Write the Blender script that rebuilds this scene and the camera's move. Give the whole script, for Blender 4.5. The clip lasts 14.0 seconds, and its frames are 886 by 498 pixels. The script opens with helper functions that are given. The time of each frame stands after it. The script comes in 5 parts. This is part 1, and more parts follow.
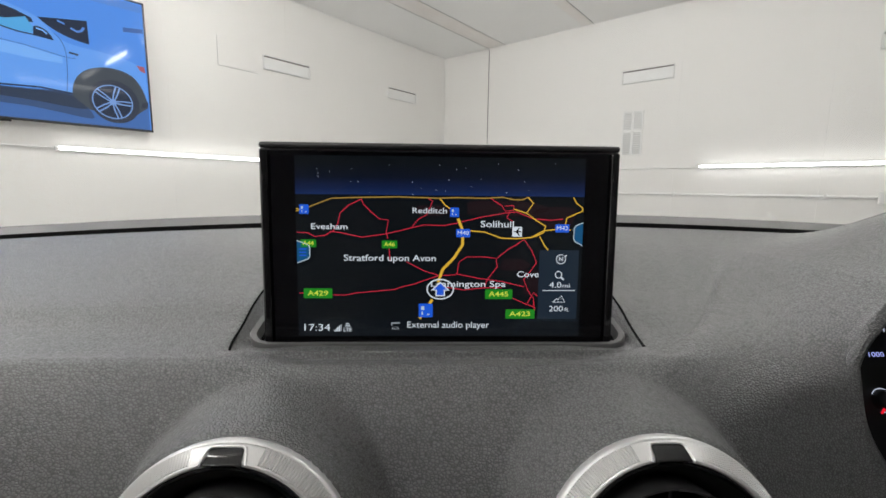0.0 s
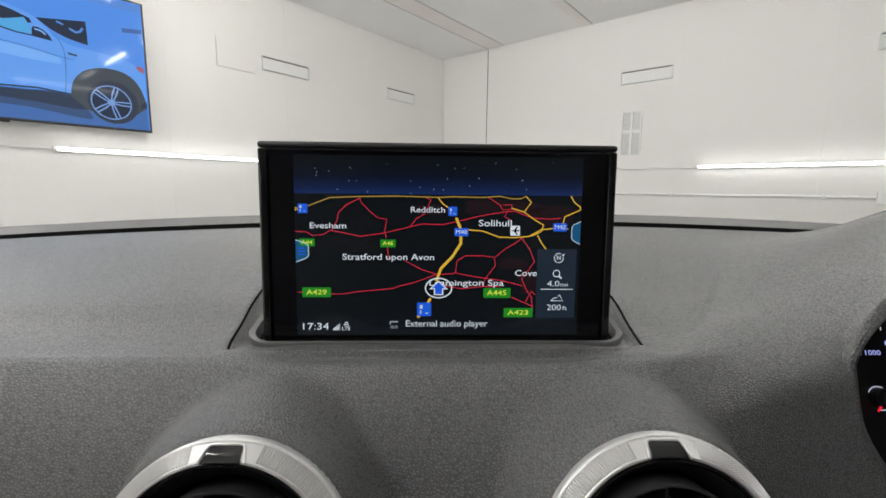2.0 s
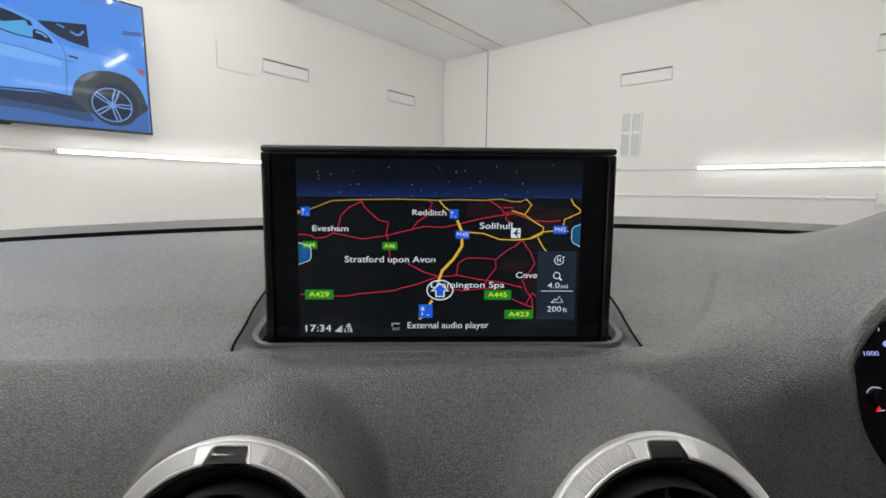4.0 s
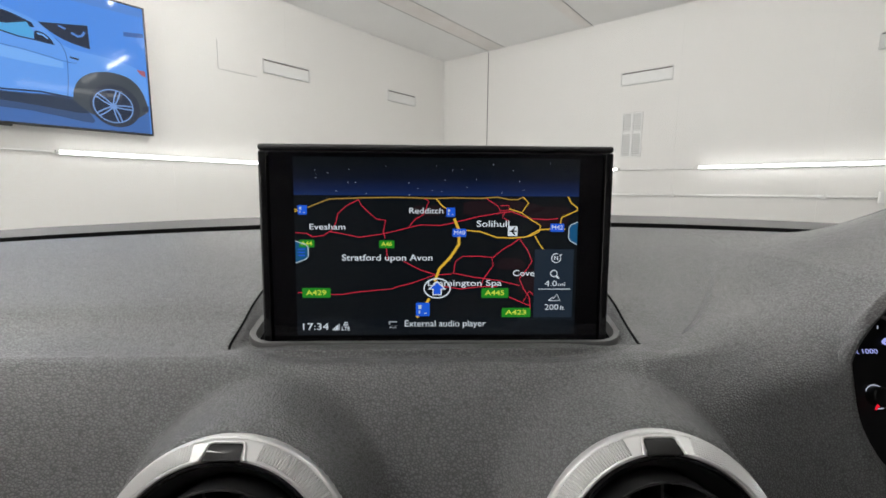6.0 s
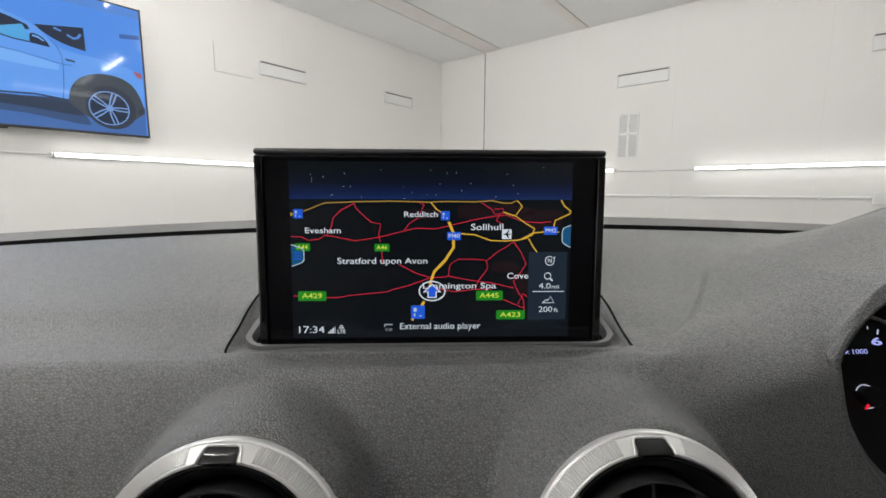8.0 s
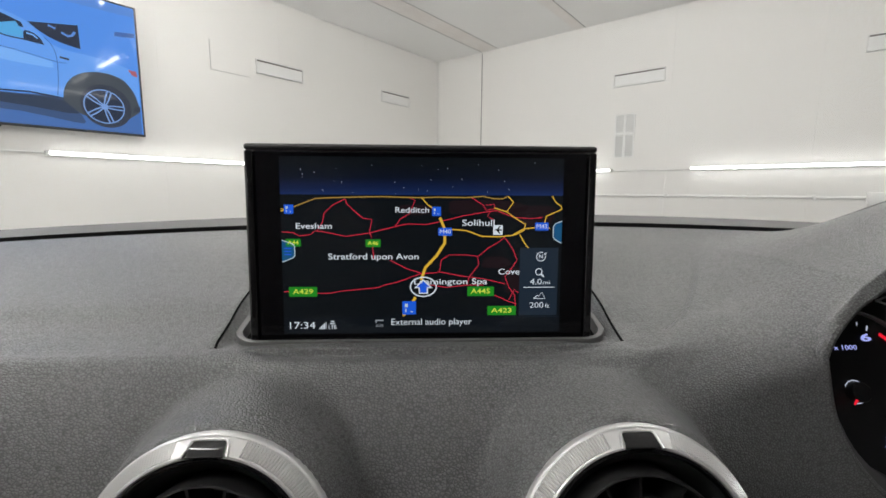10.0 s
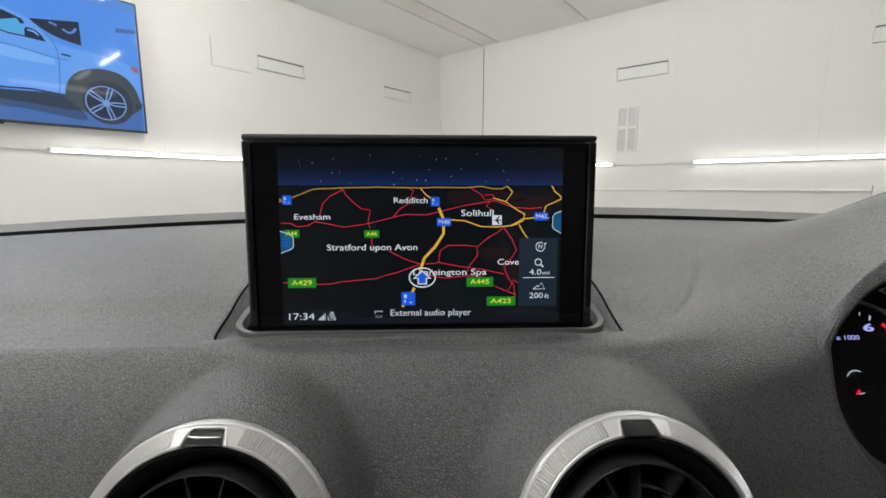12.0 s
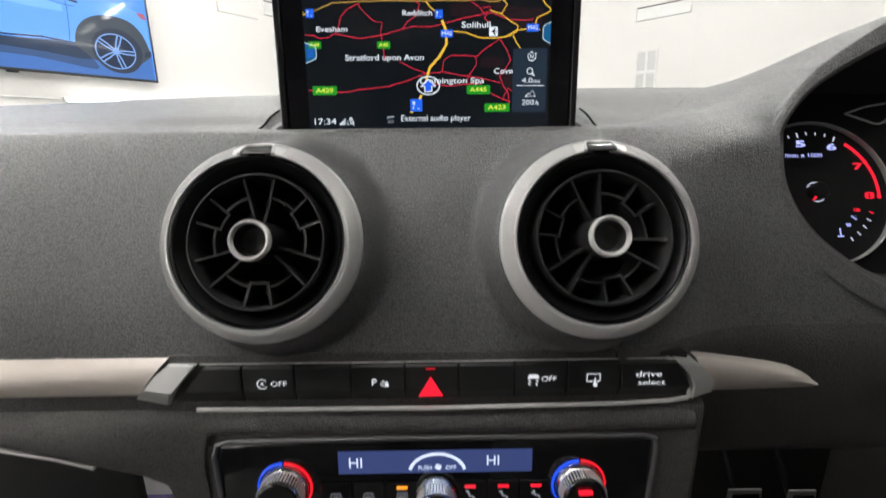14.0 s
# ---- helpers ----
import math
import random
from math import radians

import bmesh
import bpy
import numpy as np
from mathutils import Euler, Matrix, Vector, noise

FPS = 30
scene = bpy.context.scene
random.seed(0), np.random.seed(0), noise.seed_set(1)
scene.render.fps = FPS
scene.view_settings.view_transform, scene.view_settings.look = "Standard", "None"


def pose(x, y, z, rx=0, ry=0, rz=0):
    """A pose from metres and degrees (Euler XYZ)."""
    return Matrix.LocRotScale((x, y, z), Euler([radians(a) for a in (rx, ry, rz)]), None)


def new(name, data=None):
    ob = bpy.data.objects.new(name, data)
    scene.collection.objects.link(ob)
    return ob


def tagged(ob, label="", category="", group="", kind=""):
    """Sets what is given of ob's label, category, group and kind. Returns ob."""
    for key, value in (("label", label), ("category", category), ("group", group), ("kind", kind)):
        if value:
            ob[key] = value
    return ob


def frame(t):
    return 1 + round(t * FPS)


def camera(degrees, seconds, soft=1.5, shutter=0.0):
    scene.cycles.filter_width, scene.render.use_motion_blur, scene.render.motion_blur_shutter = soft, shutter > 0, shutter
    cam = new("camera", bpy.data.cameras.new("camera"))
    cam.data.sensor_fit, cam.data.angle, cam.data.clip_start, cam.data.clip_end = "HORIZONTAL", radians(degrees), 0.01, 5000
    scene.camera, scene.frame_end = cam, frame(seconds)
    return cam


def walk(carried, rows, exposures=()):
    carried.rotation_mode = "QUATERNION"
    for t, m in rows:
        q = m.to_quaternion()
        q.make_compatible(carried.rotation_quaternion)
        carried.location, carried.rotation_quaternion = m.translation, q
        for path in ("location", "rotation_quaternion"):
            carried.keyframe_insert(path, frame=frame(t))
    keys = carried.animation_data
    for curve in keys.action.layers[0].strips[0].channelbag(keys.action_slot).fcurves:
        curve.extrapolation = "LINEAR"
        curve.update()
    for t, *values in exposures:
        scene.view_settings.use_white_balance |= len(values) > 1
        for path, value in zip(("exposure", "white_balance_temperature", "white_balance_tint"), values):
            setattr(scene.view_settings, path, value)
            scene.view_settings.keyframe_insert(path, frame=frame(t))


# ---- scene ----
# The camera: held in front of a car's pop-up display, then lowered and drawn back
cam = camera(92.9, 14.0, soft=1.6, shutter=0.3)
X0 = -0.0065
ROWS = [
    (0.0, 0.0, 0.0, 1.1, -1.8271, -8.2548, -0.6537),
    (0.5, 0.0015, -0.0008, 1.1006, -1.8849, -8.24, -0.6574),
    (1.0, -0.0005, -0.0014, 1.1003, -1.8973, -8.2538, -0.6312),
    (1.5, -0.0002, -0.0014, 1.1, -1.9171, -8.2561, -0.6502),
    (2.0, 0.0005, -0.0009, 1.0993, -1.9389, -8.1867, -0.6047),
    (2.5, 0.0034, -0.0006, 1.0988, -1.9722, -8.1492, -0.5573),
    (3.0, -0.0003, -0.0014, 1.0994, -1.9566, -8.0481, -0.5313),
    (5.5, 0.0013, -0.0036, 1.1003, -1.8445, -7.9747, -0.4232),
    (6.0, 0.002, -0.0033, 1.099, -1.8116, -7.9506, -0.3709),
    (6.5, 0.0017, -0.004, 1.1013, -1.857, -7.8678, -0.3483),
    (7.0, 0.0023, -0.0039, 1.1006, -1.946, -7.8661, -0.3522),
    (7.5, 0.0045, -0.0046, 1.1002, -2.0624, -7.8118, -0.28),
    (8.0, 0.0035, -0.0053, 1.1003, -2.1588, -7.7736, -0.228),
    (10.5, 0.0072, -0.0057, 1.0976, -2.5731, -7.8768, -0.3275),
    (11.0, 0.0065, -0.0053, 1.097, -2.5258, -7.9705, -0.2507),
    (11.5, 0.0069, -0.0048, 1.0959, -2.4064, -8.0931, -0.1418),
    (12.0, 0.0088, -0.0053, 1.0953, -2.2398, -8.4341, -0.0273),
    (12.5, 0.0072, -0.0047, 1.0922, -1.8453, -9.1814, 0.2204),
    (13.0, 0.0062, -0.0098, 1.0863, -1.3064, -10.7124, 0.4858),
    (13.5, 0.0084, -0.0382, 1.0518, -1.0, -12.5404, 0.58),
    (14.0, 0.012, -0.0624, 1.0078, -0.6756, -13.8018, 0.5618),
]
EXPOSURES = [(0.0, 0.0), (12.5, 0.0), (13.0, 0.10), (13.5, 0.32), (14.0, 0.58)]
walk(cam, [(t, pose(x + X0, y, z, 90 + pitch, roll, yaw)) for t, x, y, z, yaw, pitch, roll in ROWS], EXPOSURES)

# World: a closed room, so only a faint ambient outside it
world = bpy.data.worlds.new("world")
scene.world = world
world.use_nodes = True
world.node_tree.nodes["Background"].inputs[0].default_value = (0.8, 0.82, 0.85, 1)
world.node_tree.nodes["Background"].inputs[1].default_value = 0.02
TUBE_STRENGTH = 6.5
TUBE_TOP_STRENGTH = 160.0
TUBE_FILL_STRENGTH = 62.0
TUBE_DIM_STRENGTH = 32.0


# Materials
def material(name, color, rough=0.5, metal=0.0, coat=0.0, spec=0.5):
    m = bpy.data.materials.new(name)
    m.use_nodes = True
    b = m.node_tree.nodes["Principled BSDF"]
    b.inputs["Base Color"].default_value = (*color, 1)
    b.inputs["Roughness"].default_value = rough
    b.inputs["Metallic"].default_value = metal
    b.inputs["Coat Weight"].default_value = coat
    b.inputs["Specular IOR Level"].default_value = spec
    return m


def node(m, kind, **values):
    n = m.node_tree.nodes.new(kind)
    for key, value in values.items():
        n.inputs[key.replace("_", " ")].default_value = value
    return n


def coords(m, scale=(1, 1, 1)):
    tc = m.node_tree.nodes.new("ShaderNodeTexCoord")
    mp = m.node_tree.nodes.new("ShaderNodeMapping")
    mp.inputs["Scale"].default_value = scale
    m.node_tree.links.new(tc.outputs["Object"], mp.inputs["Vector"])
    return mp.outputs["Vector"]


def vary(m, color_a, color_b, scale, stretch=(1, 1, 1), detail=4.0, low=0.35, high=0.65):
    """Two tones of one surface by a noise of that scale."""
    link = m.node_tree.links.new
    b = m.node_tree.nodes["Principled BSDF"]
    n = node(m, "ShaderNodeTexNoise", Scale=scale, Detail=detail)
    link(coords(m, stretch), n.inputs["Vector"])
    r = m.node_tree.nodes.new("ShaderNodeValToRGB")
    r.color_ramp.elements[0].position, r.color_ramp.elements[1].position = low, high
    r.color_ramp.elements[0].color, r.color_ramp.elements[1].color = (*color_a, 1), (*color_b, 1)
    link(n.outputs["Fac"], r.inputs["Fac"])
    link(r.outputs["Color"], b.inputs["Base Color"])
    return m


def bump(m, texture_output, strength, distance):
    link = m.node_tree.links.new
    b = m.node_tree.nodes["Principled BSDF"]
    n = node(m, "ShaderNodeBump", Strength=strength, Distance=distance)
    old = b.inputs["Normal"].links[0].from_socket if b.inputs["Normal"].links else None
    if old:
        link(old, n.inputs["Normal"])
    link(texture_output, n.inputs["Height"])
    link(n.outputs["Normal"], b.inputs["Normal"])
    return m


def noise_bump(m, scale, strength, distance, stretch=(1, 1, 1)):
    n = node(m, "ShaderNodeTexNoise", Scale=scale, Detail=3.0)
    m.node_tree.links.new(coords(m, stretch), n.inputs["Vector"])
    return bump(m, n.outputs["Fac"], strength, distance)


def glow(name, color, strength=1.0):
    m = material(name, (0.005, 0.005, 0.006), 0.12, spec=0.5)
    b = m.node_tree.nodes["Principled BSDF"]
    b.inputs["Emission Color"].default_value = (*color, 1)
    b.inputs["Emission Strength"].default_value = strength
    return m


def leather(name, a, b, rough, cell, depth):
    """Moulded grained skin: small pebbles with narrow creases between them, crease shade put into the colour, and a
    broad unevenness of tone.
    """
    m = vary(material(name, a, rough, spec=0.8), a, b, 9.0)
    link = m.node_tree.links.new
    warp = node(m, "ShaderNodeTexNoise", Scale=420.0, Detail=2.0)
    link(coords(m), warp.inputs["Vector"])
    mix = m.node_tree.nodes.new("ShaderNodeVectorMath")
    mix.operation = "MULTIPLY_ADD"
    mix.inputs[1].default_value = (cell * 0.22, cell * 0.22, cell * 0.22)
    link(warp.outputs["Color"], mix.inputs[0])
    link(coords(m, (0.78, 1.0, 1.0)), mix.inputs[2])
    v = m.node_tree.nodes.new("ShaderNodeTexVoronoi")
    v.feature = "F1"
    edge = m.node_tree.nodes.new("ShaderNodeTexVoronoi")
    edge.feature = "DISTANCE_TO_EDGE"
    for cells in (v, edge):
        cells.inputs["Scale"].default_value = 1.0 / cell
        link(mix.outputs[0], cells.inputs["Vector"])
    r = m.node_tree.nodes.new("ShaderNodeMapRange")
    r.interpolation_type = "SMOOTHSTEP"
    r.inputs["From Min"].default_value, r.inputs["From Max"].default_value = 0.0, 0.30
    link(edge.outputs["Distance"], r.inputs["Value"])
    bump(m, r.outputs["Result"], 1.0, depth)
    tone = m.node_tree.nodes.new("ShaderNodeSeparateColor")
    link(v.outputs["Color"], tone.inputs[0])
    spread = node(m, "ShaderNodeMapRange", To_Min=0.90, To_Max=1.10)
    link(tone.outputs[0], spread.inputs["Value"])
    # Creases darkened in the base colour to imitate their shade
    crease_shade = node(m, "ShaderNodeMapRange", From_Min=0.02, From_Max=0.22, To_Min=0.5, To_Max=1.12)
    link(edge.outputs["Distance"], crease_shade.inputs["Value"])
    shaded_tone = m.node_tree.nodes.new("ShaderNodeMath")
    shaded_tone.operation = "MULTIPLY"
    link(spread.outputs[0], shaded_tone.inputs[0])
    link(crease_shade.outputs[0], shaded_tone.inputs[1])
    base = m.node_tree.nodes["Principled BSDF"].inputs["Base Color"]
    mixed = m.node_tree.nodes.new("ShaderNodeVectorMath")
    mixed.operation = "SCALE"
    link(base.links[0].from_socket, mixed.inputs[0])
    link(shaded_tone.outputs[0], mixed.inputs["Scale"])
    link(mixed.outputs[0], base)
    gloss = node(m, "ShaderNodeMapRange", To_Min=rough - 0.06, To_Max=rough + 0.08)
    link(tone.outputs[1], gloss.inputs["Value"])
    link(gloss.outputs[0], m.node_tree.nodes["Principled BSDF"].inputs["Roughness"])
    return m


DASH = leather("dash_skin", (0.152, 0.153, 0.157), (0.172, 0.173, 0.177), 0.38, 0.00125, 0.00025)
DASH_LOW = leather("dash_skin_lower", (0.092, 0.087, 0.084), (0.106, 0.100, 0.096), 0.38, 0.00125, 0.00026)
SOFT_BLACK = noise_bump(material("soft_black_plastic", (0.022, 0.022, 0.023), 0.45), 900, 0.2, 0.0001)
LIP_GREY = noise_bump(material("hood_lip_plastic", (0.085, 0.085, 0.088), 0.5), 900, 0.2, 0.0001)
DARK = material("dark_void", (0.014, 0.014, 0.014), 0.8)
GLOSS_BLACK = material("piano_black", (0.006, 0.006, 0.007), 0.08, coat=0.6)
CONE_BLACK = material("cone_black", (0.012, 0.012, 0.013), 0.30, spec=0.35)
VENT_BLACK = noise_bump(material("vent_black", (0.030, 0.030, 0.031), 0.42), 700, 0.2, 0.0001)
GREY_TRIM = noise_bump(material("grey_tray_plastic", (0.13, 0.13, 0.13), 0.38), 800, 0.2, 0.0001)
COWL = noise_bump(material("cowl_grey", (0.13, 0.13, 0.13), 0.55), 60, 0.1, 0.0004)
SATIN = noise_bump(material("satin_silver", (0.84, 0.835, 0.83), 0.36, 0.55), 500, 0.08, 0.0001)
KNURL = material("knurled_silver", (0.84, 0.835, 0.83), 0.32, 0.6)
CHROME = material("chrome", (0.8, 0.8, 0.8), 0.1, 1.0)
ALU = noise_bump(material("brushed_aluminium", (0.90, 0.825, 0.765), 0.44, 0.75), 300, 0.15, 0.0002, (0.05, 1, 1))
BRIGHT = material("bright_silver_edge", (0.90, 0.89, 0.88), 0.3, 0.2)
GAP_BLACK = material("gap_black", (0.006, 0.006, 0.006), 0.85, spec=0.05)
FRAME = material("dim_silver_frame", (0.26, 0.26, 0.27), 0.32, 0.7)
RUBBER = material("rubber", (0.015, 0.015, 0.015), 0.7)
PAPER = vary(material("paper", (0.75, 0.74, 0.73), 0.7), (0.72, 0.71, 0.70), (0.8, 0.79, 0.78), 40)
PURPLE = material("purple_print", (0.2, 0.16, 0.38), 0.6)


def wall_paint(name, a, b, stretch):
    """White panel cladding: faint upright streaks, fine orange peel, a few rubbed marks."""
    m = vary(material(name, a, 0.45, spec=0.4), a, b, 1.6, stretch, 6.0)
    noise_bump(m, 9.0, 0.02, 0.004, stretch)
    noise_bump(m, 160, 0.025, 0.001)
    return m


WALL = wall_paint("white_cladding", (0.778, 0.756, 0.724), (0.82, 0.810, 0.794), (26, 26, 0.25))
CEIL = wall_paint("white_ceiling_panel", (0.80, 0.795, 0.785), (0.84, 0.835, 0.825), (1, 1, 1))
WHITE = vary(material("white_plastic", (0.8, 0.8, 0.79), 0.4), (0.76, 0.755, 0.74), (0.82, 0.82, 0.81), 20)
PANEL_CORE = material("panel_core", (0.55, 0.54, 0.52), 0.7)
SHADOW_LINE = material("grey_shadow_line", (0.42, 0.415, 0.405), 0.7)
JOINT = material("joint_shadow_sealant", (0.22, 0.21, 0.20), 0.7)
STRIP = vary(material("cream_cover_strip", (0.80, 0.77, 0.745), 0.5), (0.78, 0.74, 0.71), (0.83, 0.805, 0.785), 5)
GRILLE = noise_bump(material("grille_grey", (0.52, 0.52, 0.51), 0.5), 300, 0.3, 0.001)
FLOOR = vary(noise_bump(material("grey_epoxy_floor", (0.62, 0.62, 0.62), 0.25), 30, 0.05, 0.001), (0.6, 0.6, 0.6), (0.66, 0.66, 0.65), 3)
HEADLINER = noise_bump(material("light_headliner", (0.35, 0.34, 0.33), 0.9), 800, 0.3, 0.0003)
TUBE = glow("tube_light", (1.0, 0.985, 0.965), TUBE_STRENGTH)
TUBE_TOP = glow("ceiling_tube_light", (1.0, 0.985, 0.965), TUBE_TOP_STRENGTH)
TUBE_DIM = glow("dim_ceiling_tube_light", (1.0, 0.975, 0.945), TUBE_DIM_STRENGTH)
# Glow of unseen tubes added over the car as fill light
TUBE_FILL = glow("fill_tube_light", (1.0, 0.975, 0.945), TUBE_FILL_STRENGTH)

SCREEN_OFF = material("display_glass", (0.004, 0.004, 0.005), 0.06, spec=0.25)
BACKLIT = glow("display_backlight", (0.0022, 0.0036, 0.0048))
NIGHT = glow("night_sky", (0.004, 0.012, 0.06))
split = node(NIGHT, "ShaderNodeSeparateXYZ")
NIGHT.node_tree.links.new(coords(NIGHT), split.inputs[0])
rise = node(NIGHT, "ShaderNodeMapRange", From_Min=0.0772, From_Max=0.094, To_Min=1.0, To_Max=0.0)
NIGHT.node_tree.links.new(split.outputs["Y"], rise.inputs["Value"])
sky_ramp = NIGHT.node_tree.nodes.new("ShaderNodeValToRGB")
for at_, col in ((0.45, (0.0022, 0.0042, 0.011)), (0.8, (0.0035, 0.010, 0.045))):
    sky_ramp.color_ramp.elements.new(at_).color = (*col, 1)
sky_ramp.color_ramp.elements[0].color = (0.0022, 0.0036, 0.0048, 1)
sky_ramp.color_ramp.elements[-1].color = (0.0055, 0.018, 0.08, 1)
NIGHT.node_tree.links.new(rise.outputs[0], sky_ramp.inputs[0])
NIGHT.node_tree.links.new(sky_ramp.outputs[0], NIGHT.node_tree.nodes["Principled BSDF"].inputs["Emission Color"])
BAR_DARK = glow("status_bar", (0.0025, 0.0042, 0.0065))
PANEL_BLUE = glow("info_panel", (0.010, 0.018, 0.030))
ROAD_YELLOW = glow("road_yellow", (0.62, 0.38, 0.035))
ROAD_DIM = glow("road_ochre", (0.30, 0.19, 0.04))
ROAD_RED = glow("road_red", (0.56, 0.022, 0.050))
TOWN_RED = glow("town_tint", (0.010, 0.005, 0.0065))
TEXT = glow("text_white", (0.58, 0.64, 0.70))
TEXT_DIM = glow("text_grey", (0.28, 0.31, 0.34))
SHIELD_GREEN = glow("shield_green", (0.012, 0.20, 0.012))
SHIELD_TEXT = glow("shield_text", (0.50, 0.60, 0.06))
SHIELD_BLUE = glow("shield_blue", (0.01, 0.09, 0.60))
TAB_BLUE = glow("tab_blue", (0.006, 0.07, 0.17))
TAB_EDGE = glow("tab_edge", (0.40, 0.50, 0.56))
ARROW_BLUE = glow("arrow_blue", (0.012, 0.085, 0.60))
STAR = glow("star", (0.40, 0.47, 0.60))

def panel_glow(name, color):
    m = glow(name, color)
    b = m.node_tree.nodes["Principled BSDF"]
    b.inputs["Roughness"].default_value, b.inputs["Specular IOR Level"].default_value = 0.055, 0.16
    return m


TV_BLUE = panel_glow("tv_blue", (0.085, 0.27, 0.80))
TV_MID = panel_glow("tv_mid_blue", (0.10, 0.25, 0.68))
TV_PALE = panel_glow("tv_pale_blue", (0.13, 0.34, 0.86))
TV_SHINE = panel_glow("tv_shine_blue", (0.19, 0.43, 0.92))
TV_FLOOR = panel_glow("tv_floor_blue", (0.060, 0.15, 0.42))
TV_DEEP = panel_glow("tv_shadow_blue", (0.042, 0.085, 0.20))
TV_DARK = panel_glow("tv_dark", (0.022, 0.032, 0.060))
TV_GREY = panel_glow("tv_grey", (0.028, 0.045, 0.085))
# Arch colour lifted to grey by the screen's reflection haze, painted in
TV_HAZED_ARCH = panel_glow("tv_hazed_arch", (0.060, 0.072, 0.090))
TV_TYRE = panel_glow("tv_tyre", (0.038, 0.048, 0.072))
TV_SPOKE = panel_glow("tv_spoke", (0.18, 0.32, 0.66))
TV_LINE = panel_glow("tv_line", (0.05, 0.13, 0.40))
TV_SKY = panel_glow("tv_cyan", (0.09, 0.38, 0.75))
TV_RED = panel_glow("tv_red", (0.38, 0.12, 0.16))

RED_LIT = glow("lit_red", (0.75, 0.012, 0.03))
RED_DIM = glow("lit_red_dim", (0.30, 0.006, 0.012))
AMBER_LIT = glow("lit_amber", (0.95, 0.30, 0.02))
ICON_LIT = glow("lit_icon", (0.50, 0.52, 0.55))
ICON_DIM = glow("icon_print", (0.16, 0.17, 0.19))
DIAL_FACE = material("dial_face", (0.006, 0.006, 0.007), 0.55, spec=0.3)
DIAL_BLUE = glow("dial_blue_white", (0.36, 0.40, 0.85))
DIAL_WHITE = glow("dial_white", (0.42, 0.45, 0.55))
CLIMATE_BLUE = glow("climate_display", (0.028, 0.042, 0.125))
CLIMATE_TEXT = glow("climate_text", (0.55, 0.62, 0.80))
RING_BLUE = glow("ring_blue", (0.01, 0.06, 0.62))
RING_RED = glow("ring_red", (0.62, 0.01, 0.02))


# Building helpers
def finish(bm, name, mat, smooth=True):
    bmesh.ops.recalc_face_normals(bm, faces=bm.faces)
    me = bpy.data.meshes.new(name)
    bm.to_mesh(me)
    bm.free()
    me.materials.append(mat)
    if smooth:
        me.polygons.foreach_set("use_smooth", [True] * len(me.polygons))
        me.set_sharp_from_angle(angle=radians(35))
    return me


def part(name, bm, mat, parent, label="", smooth=True):
    ob = new(name, finish(bm, name, mat, smooth))
    ob.parent = parent
    return tagged(ob, label)


def thing(name, m, label, category, group="", kind=""):
    ob = new(name)
    ob.empty_display_size = 0.02
    ob.matrix_world = m
    return tagged(ob, label, category, group, kind)


def add_box(bm, x0, x1, y0, y1, z0, z1, bevel=0.0, segments=2):
    made = bmesh.ops.create_cube(bm, size=1.0)
    m = Matrix.Translation(((x0 + x1) / 2, (y0 + y1) / 2, (z0 + z1) / 2)) @ Matrix.Diagonal((x1 - x0, y1 - y0, z1 - z0, 1))
    bmesh.ops.transform(bm, matrix=m, verts=made["verts"])
    if bevel:
        edges = list({e for v in made["verts"] for e in v.link_edges})
        bmesh.ops.bevel(bm, geom=edges, offset=bevel, segments=segments, affect="EDGES", profile=0.5)
    return bm


def box(*size, bevel=0.0, segments=2):
    return add_box(bmesh.new(), *size, bevel=bevel, segments=segments)


def add_lathe(bm, profile, seg=64, a0=0.0, a1=360.0):
    """Turns (r, z) points round the local z."""
    closed = a1 - a0 >= 359.9
    n = seg if closed else seg + 1
    rows = []
    for i in range(n):
        a = radians(a0 + (a1 - a0) * i / seg)
        rows.append([bm.verts.new((r * math.cos(a), r * math.sin(a), z)) for r, z in profile])
    for i in range(seg):
        p, q = rows[i], rows[(i + 1) % n]
        for j in range(len(profile) - 1):
            bm.faces.new((p[j], q[j], q[j + 1], p[j + 1]))
    bmesh.ops.remove_doubles(bm, verts=bm.verts, dist=1e-7)
    return bm


def lathe(profile, seg=64, a0=0.0, a1=360.0):
    return add_lathe(bmesh.new(), profile, seg, a0, a1)


def add_poly(bm, points, z, thick=0.0):
    """A flat outline at height z; with thick, a slab down from it."""
    f = bm.faces.new([bm.verts.new((x, y, z)) for x, y in points])
    if thick:
        made = bmesh.ops.extrude_face_region(bm, geom=[f])
        bmesh.ops.translate(bm, vec=(0, 0, -thick), verts=[v for v in made["geom"] if isinstance(v, bmesh.types.BMVert)])
    bmesh.ops.triangulate(bm, faces=[f for f in bm.faces if len(f.verts) > 4])
    return bm


def poly(points, z, thick=0.0):
    return add_poly(bmesh.new(), points, z, thick)


def add_ribbon(bm, points, width, z):
    """A flat drawn line of that width, mitred at its bends."""
    pts = [Vector((x, y)) for x, y in points]
    sides = []
    for i, p in enumerate(pts):
        d = Vector((0, 0))
        if i:
            d += (p - pts[i - 1]).normalized()
        if i < len(pts) - 1:
            d += (pts[i + 1] - p).normalized()
        d = d.normalized() if d.length > 1e-6 else Vector((1, 0))
        n = Vector((-d.y, d.x)) * width / 2
        sides.append((bm.verts.new((p.x + n.x, p.y + n.y, z)), bm.verts.new((p.x - n.x, p.y - n.y, z))))
    for (a, b), (c, d) in zip(sides, sides[1:]):
        bm.faces.new((a, b, d, c))
    return bm


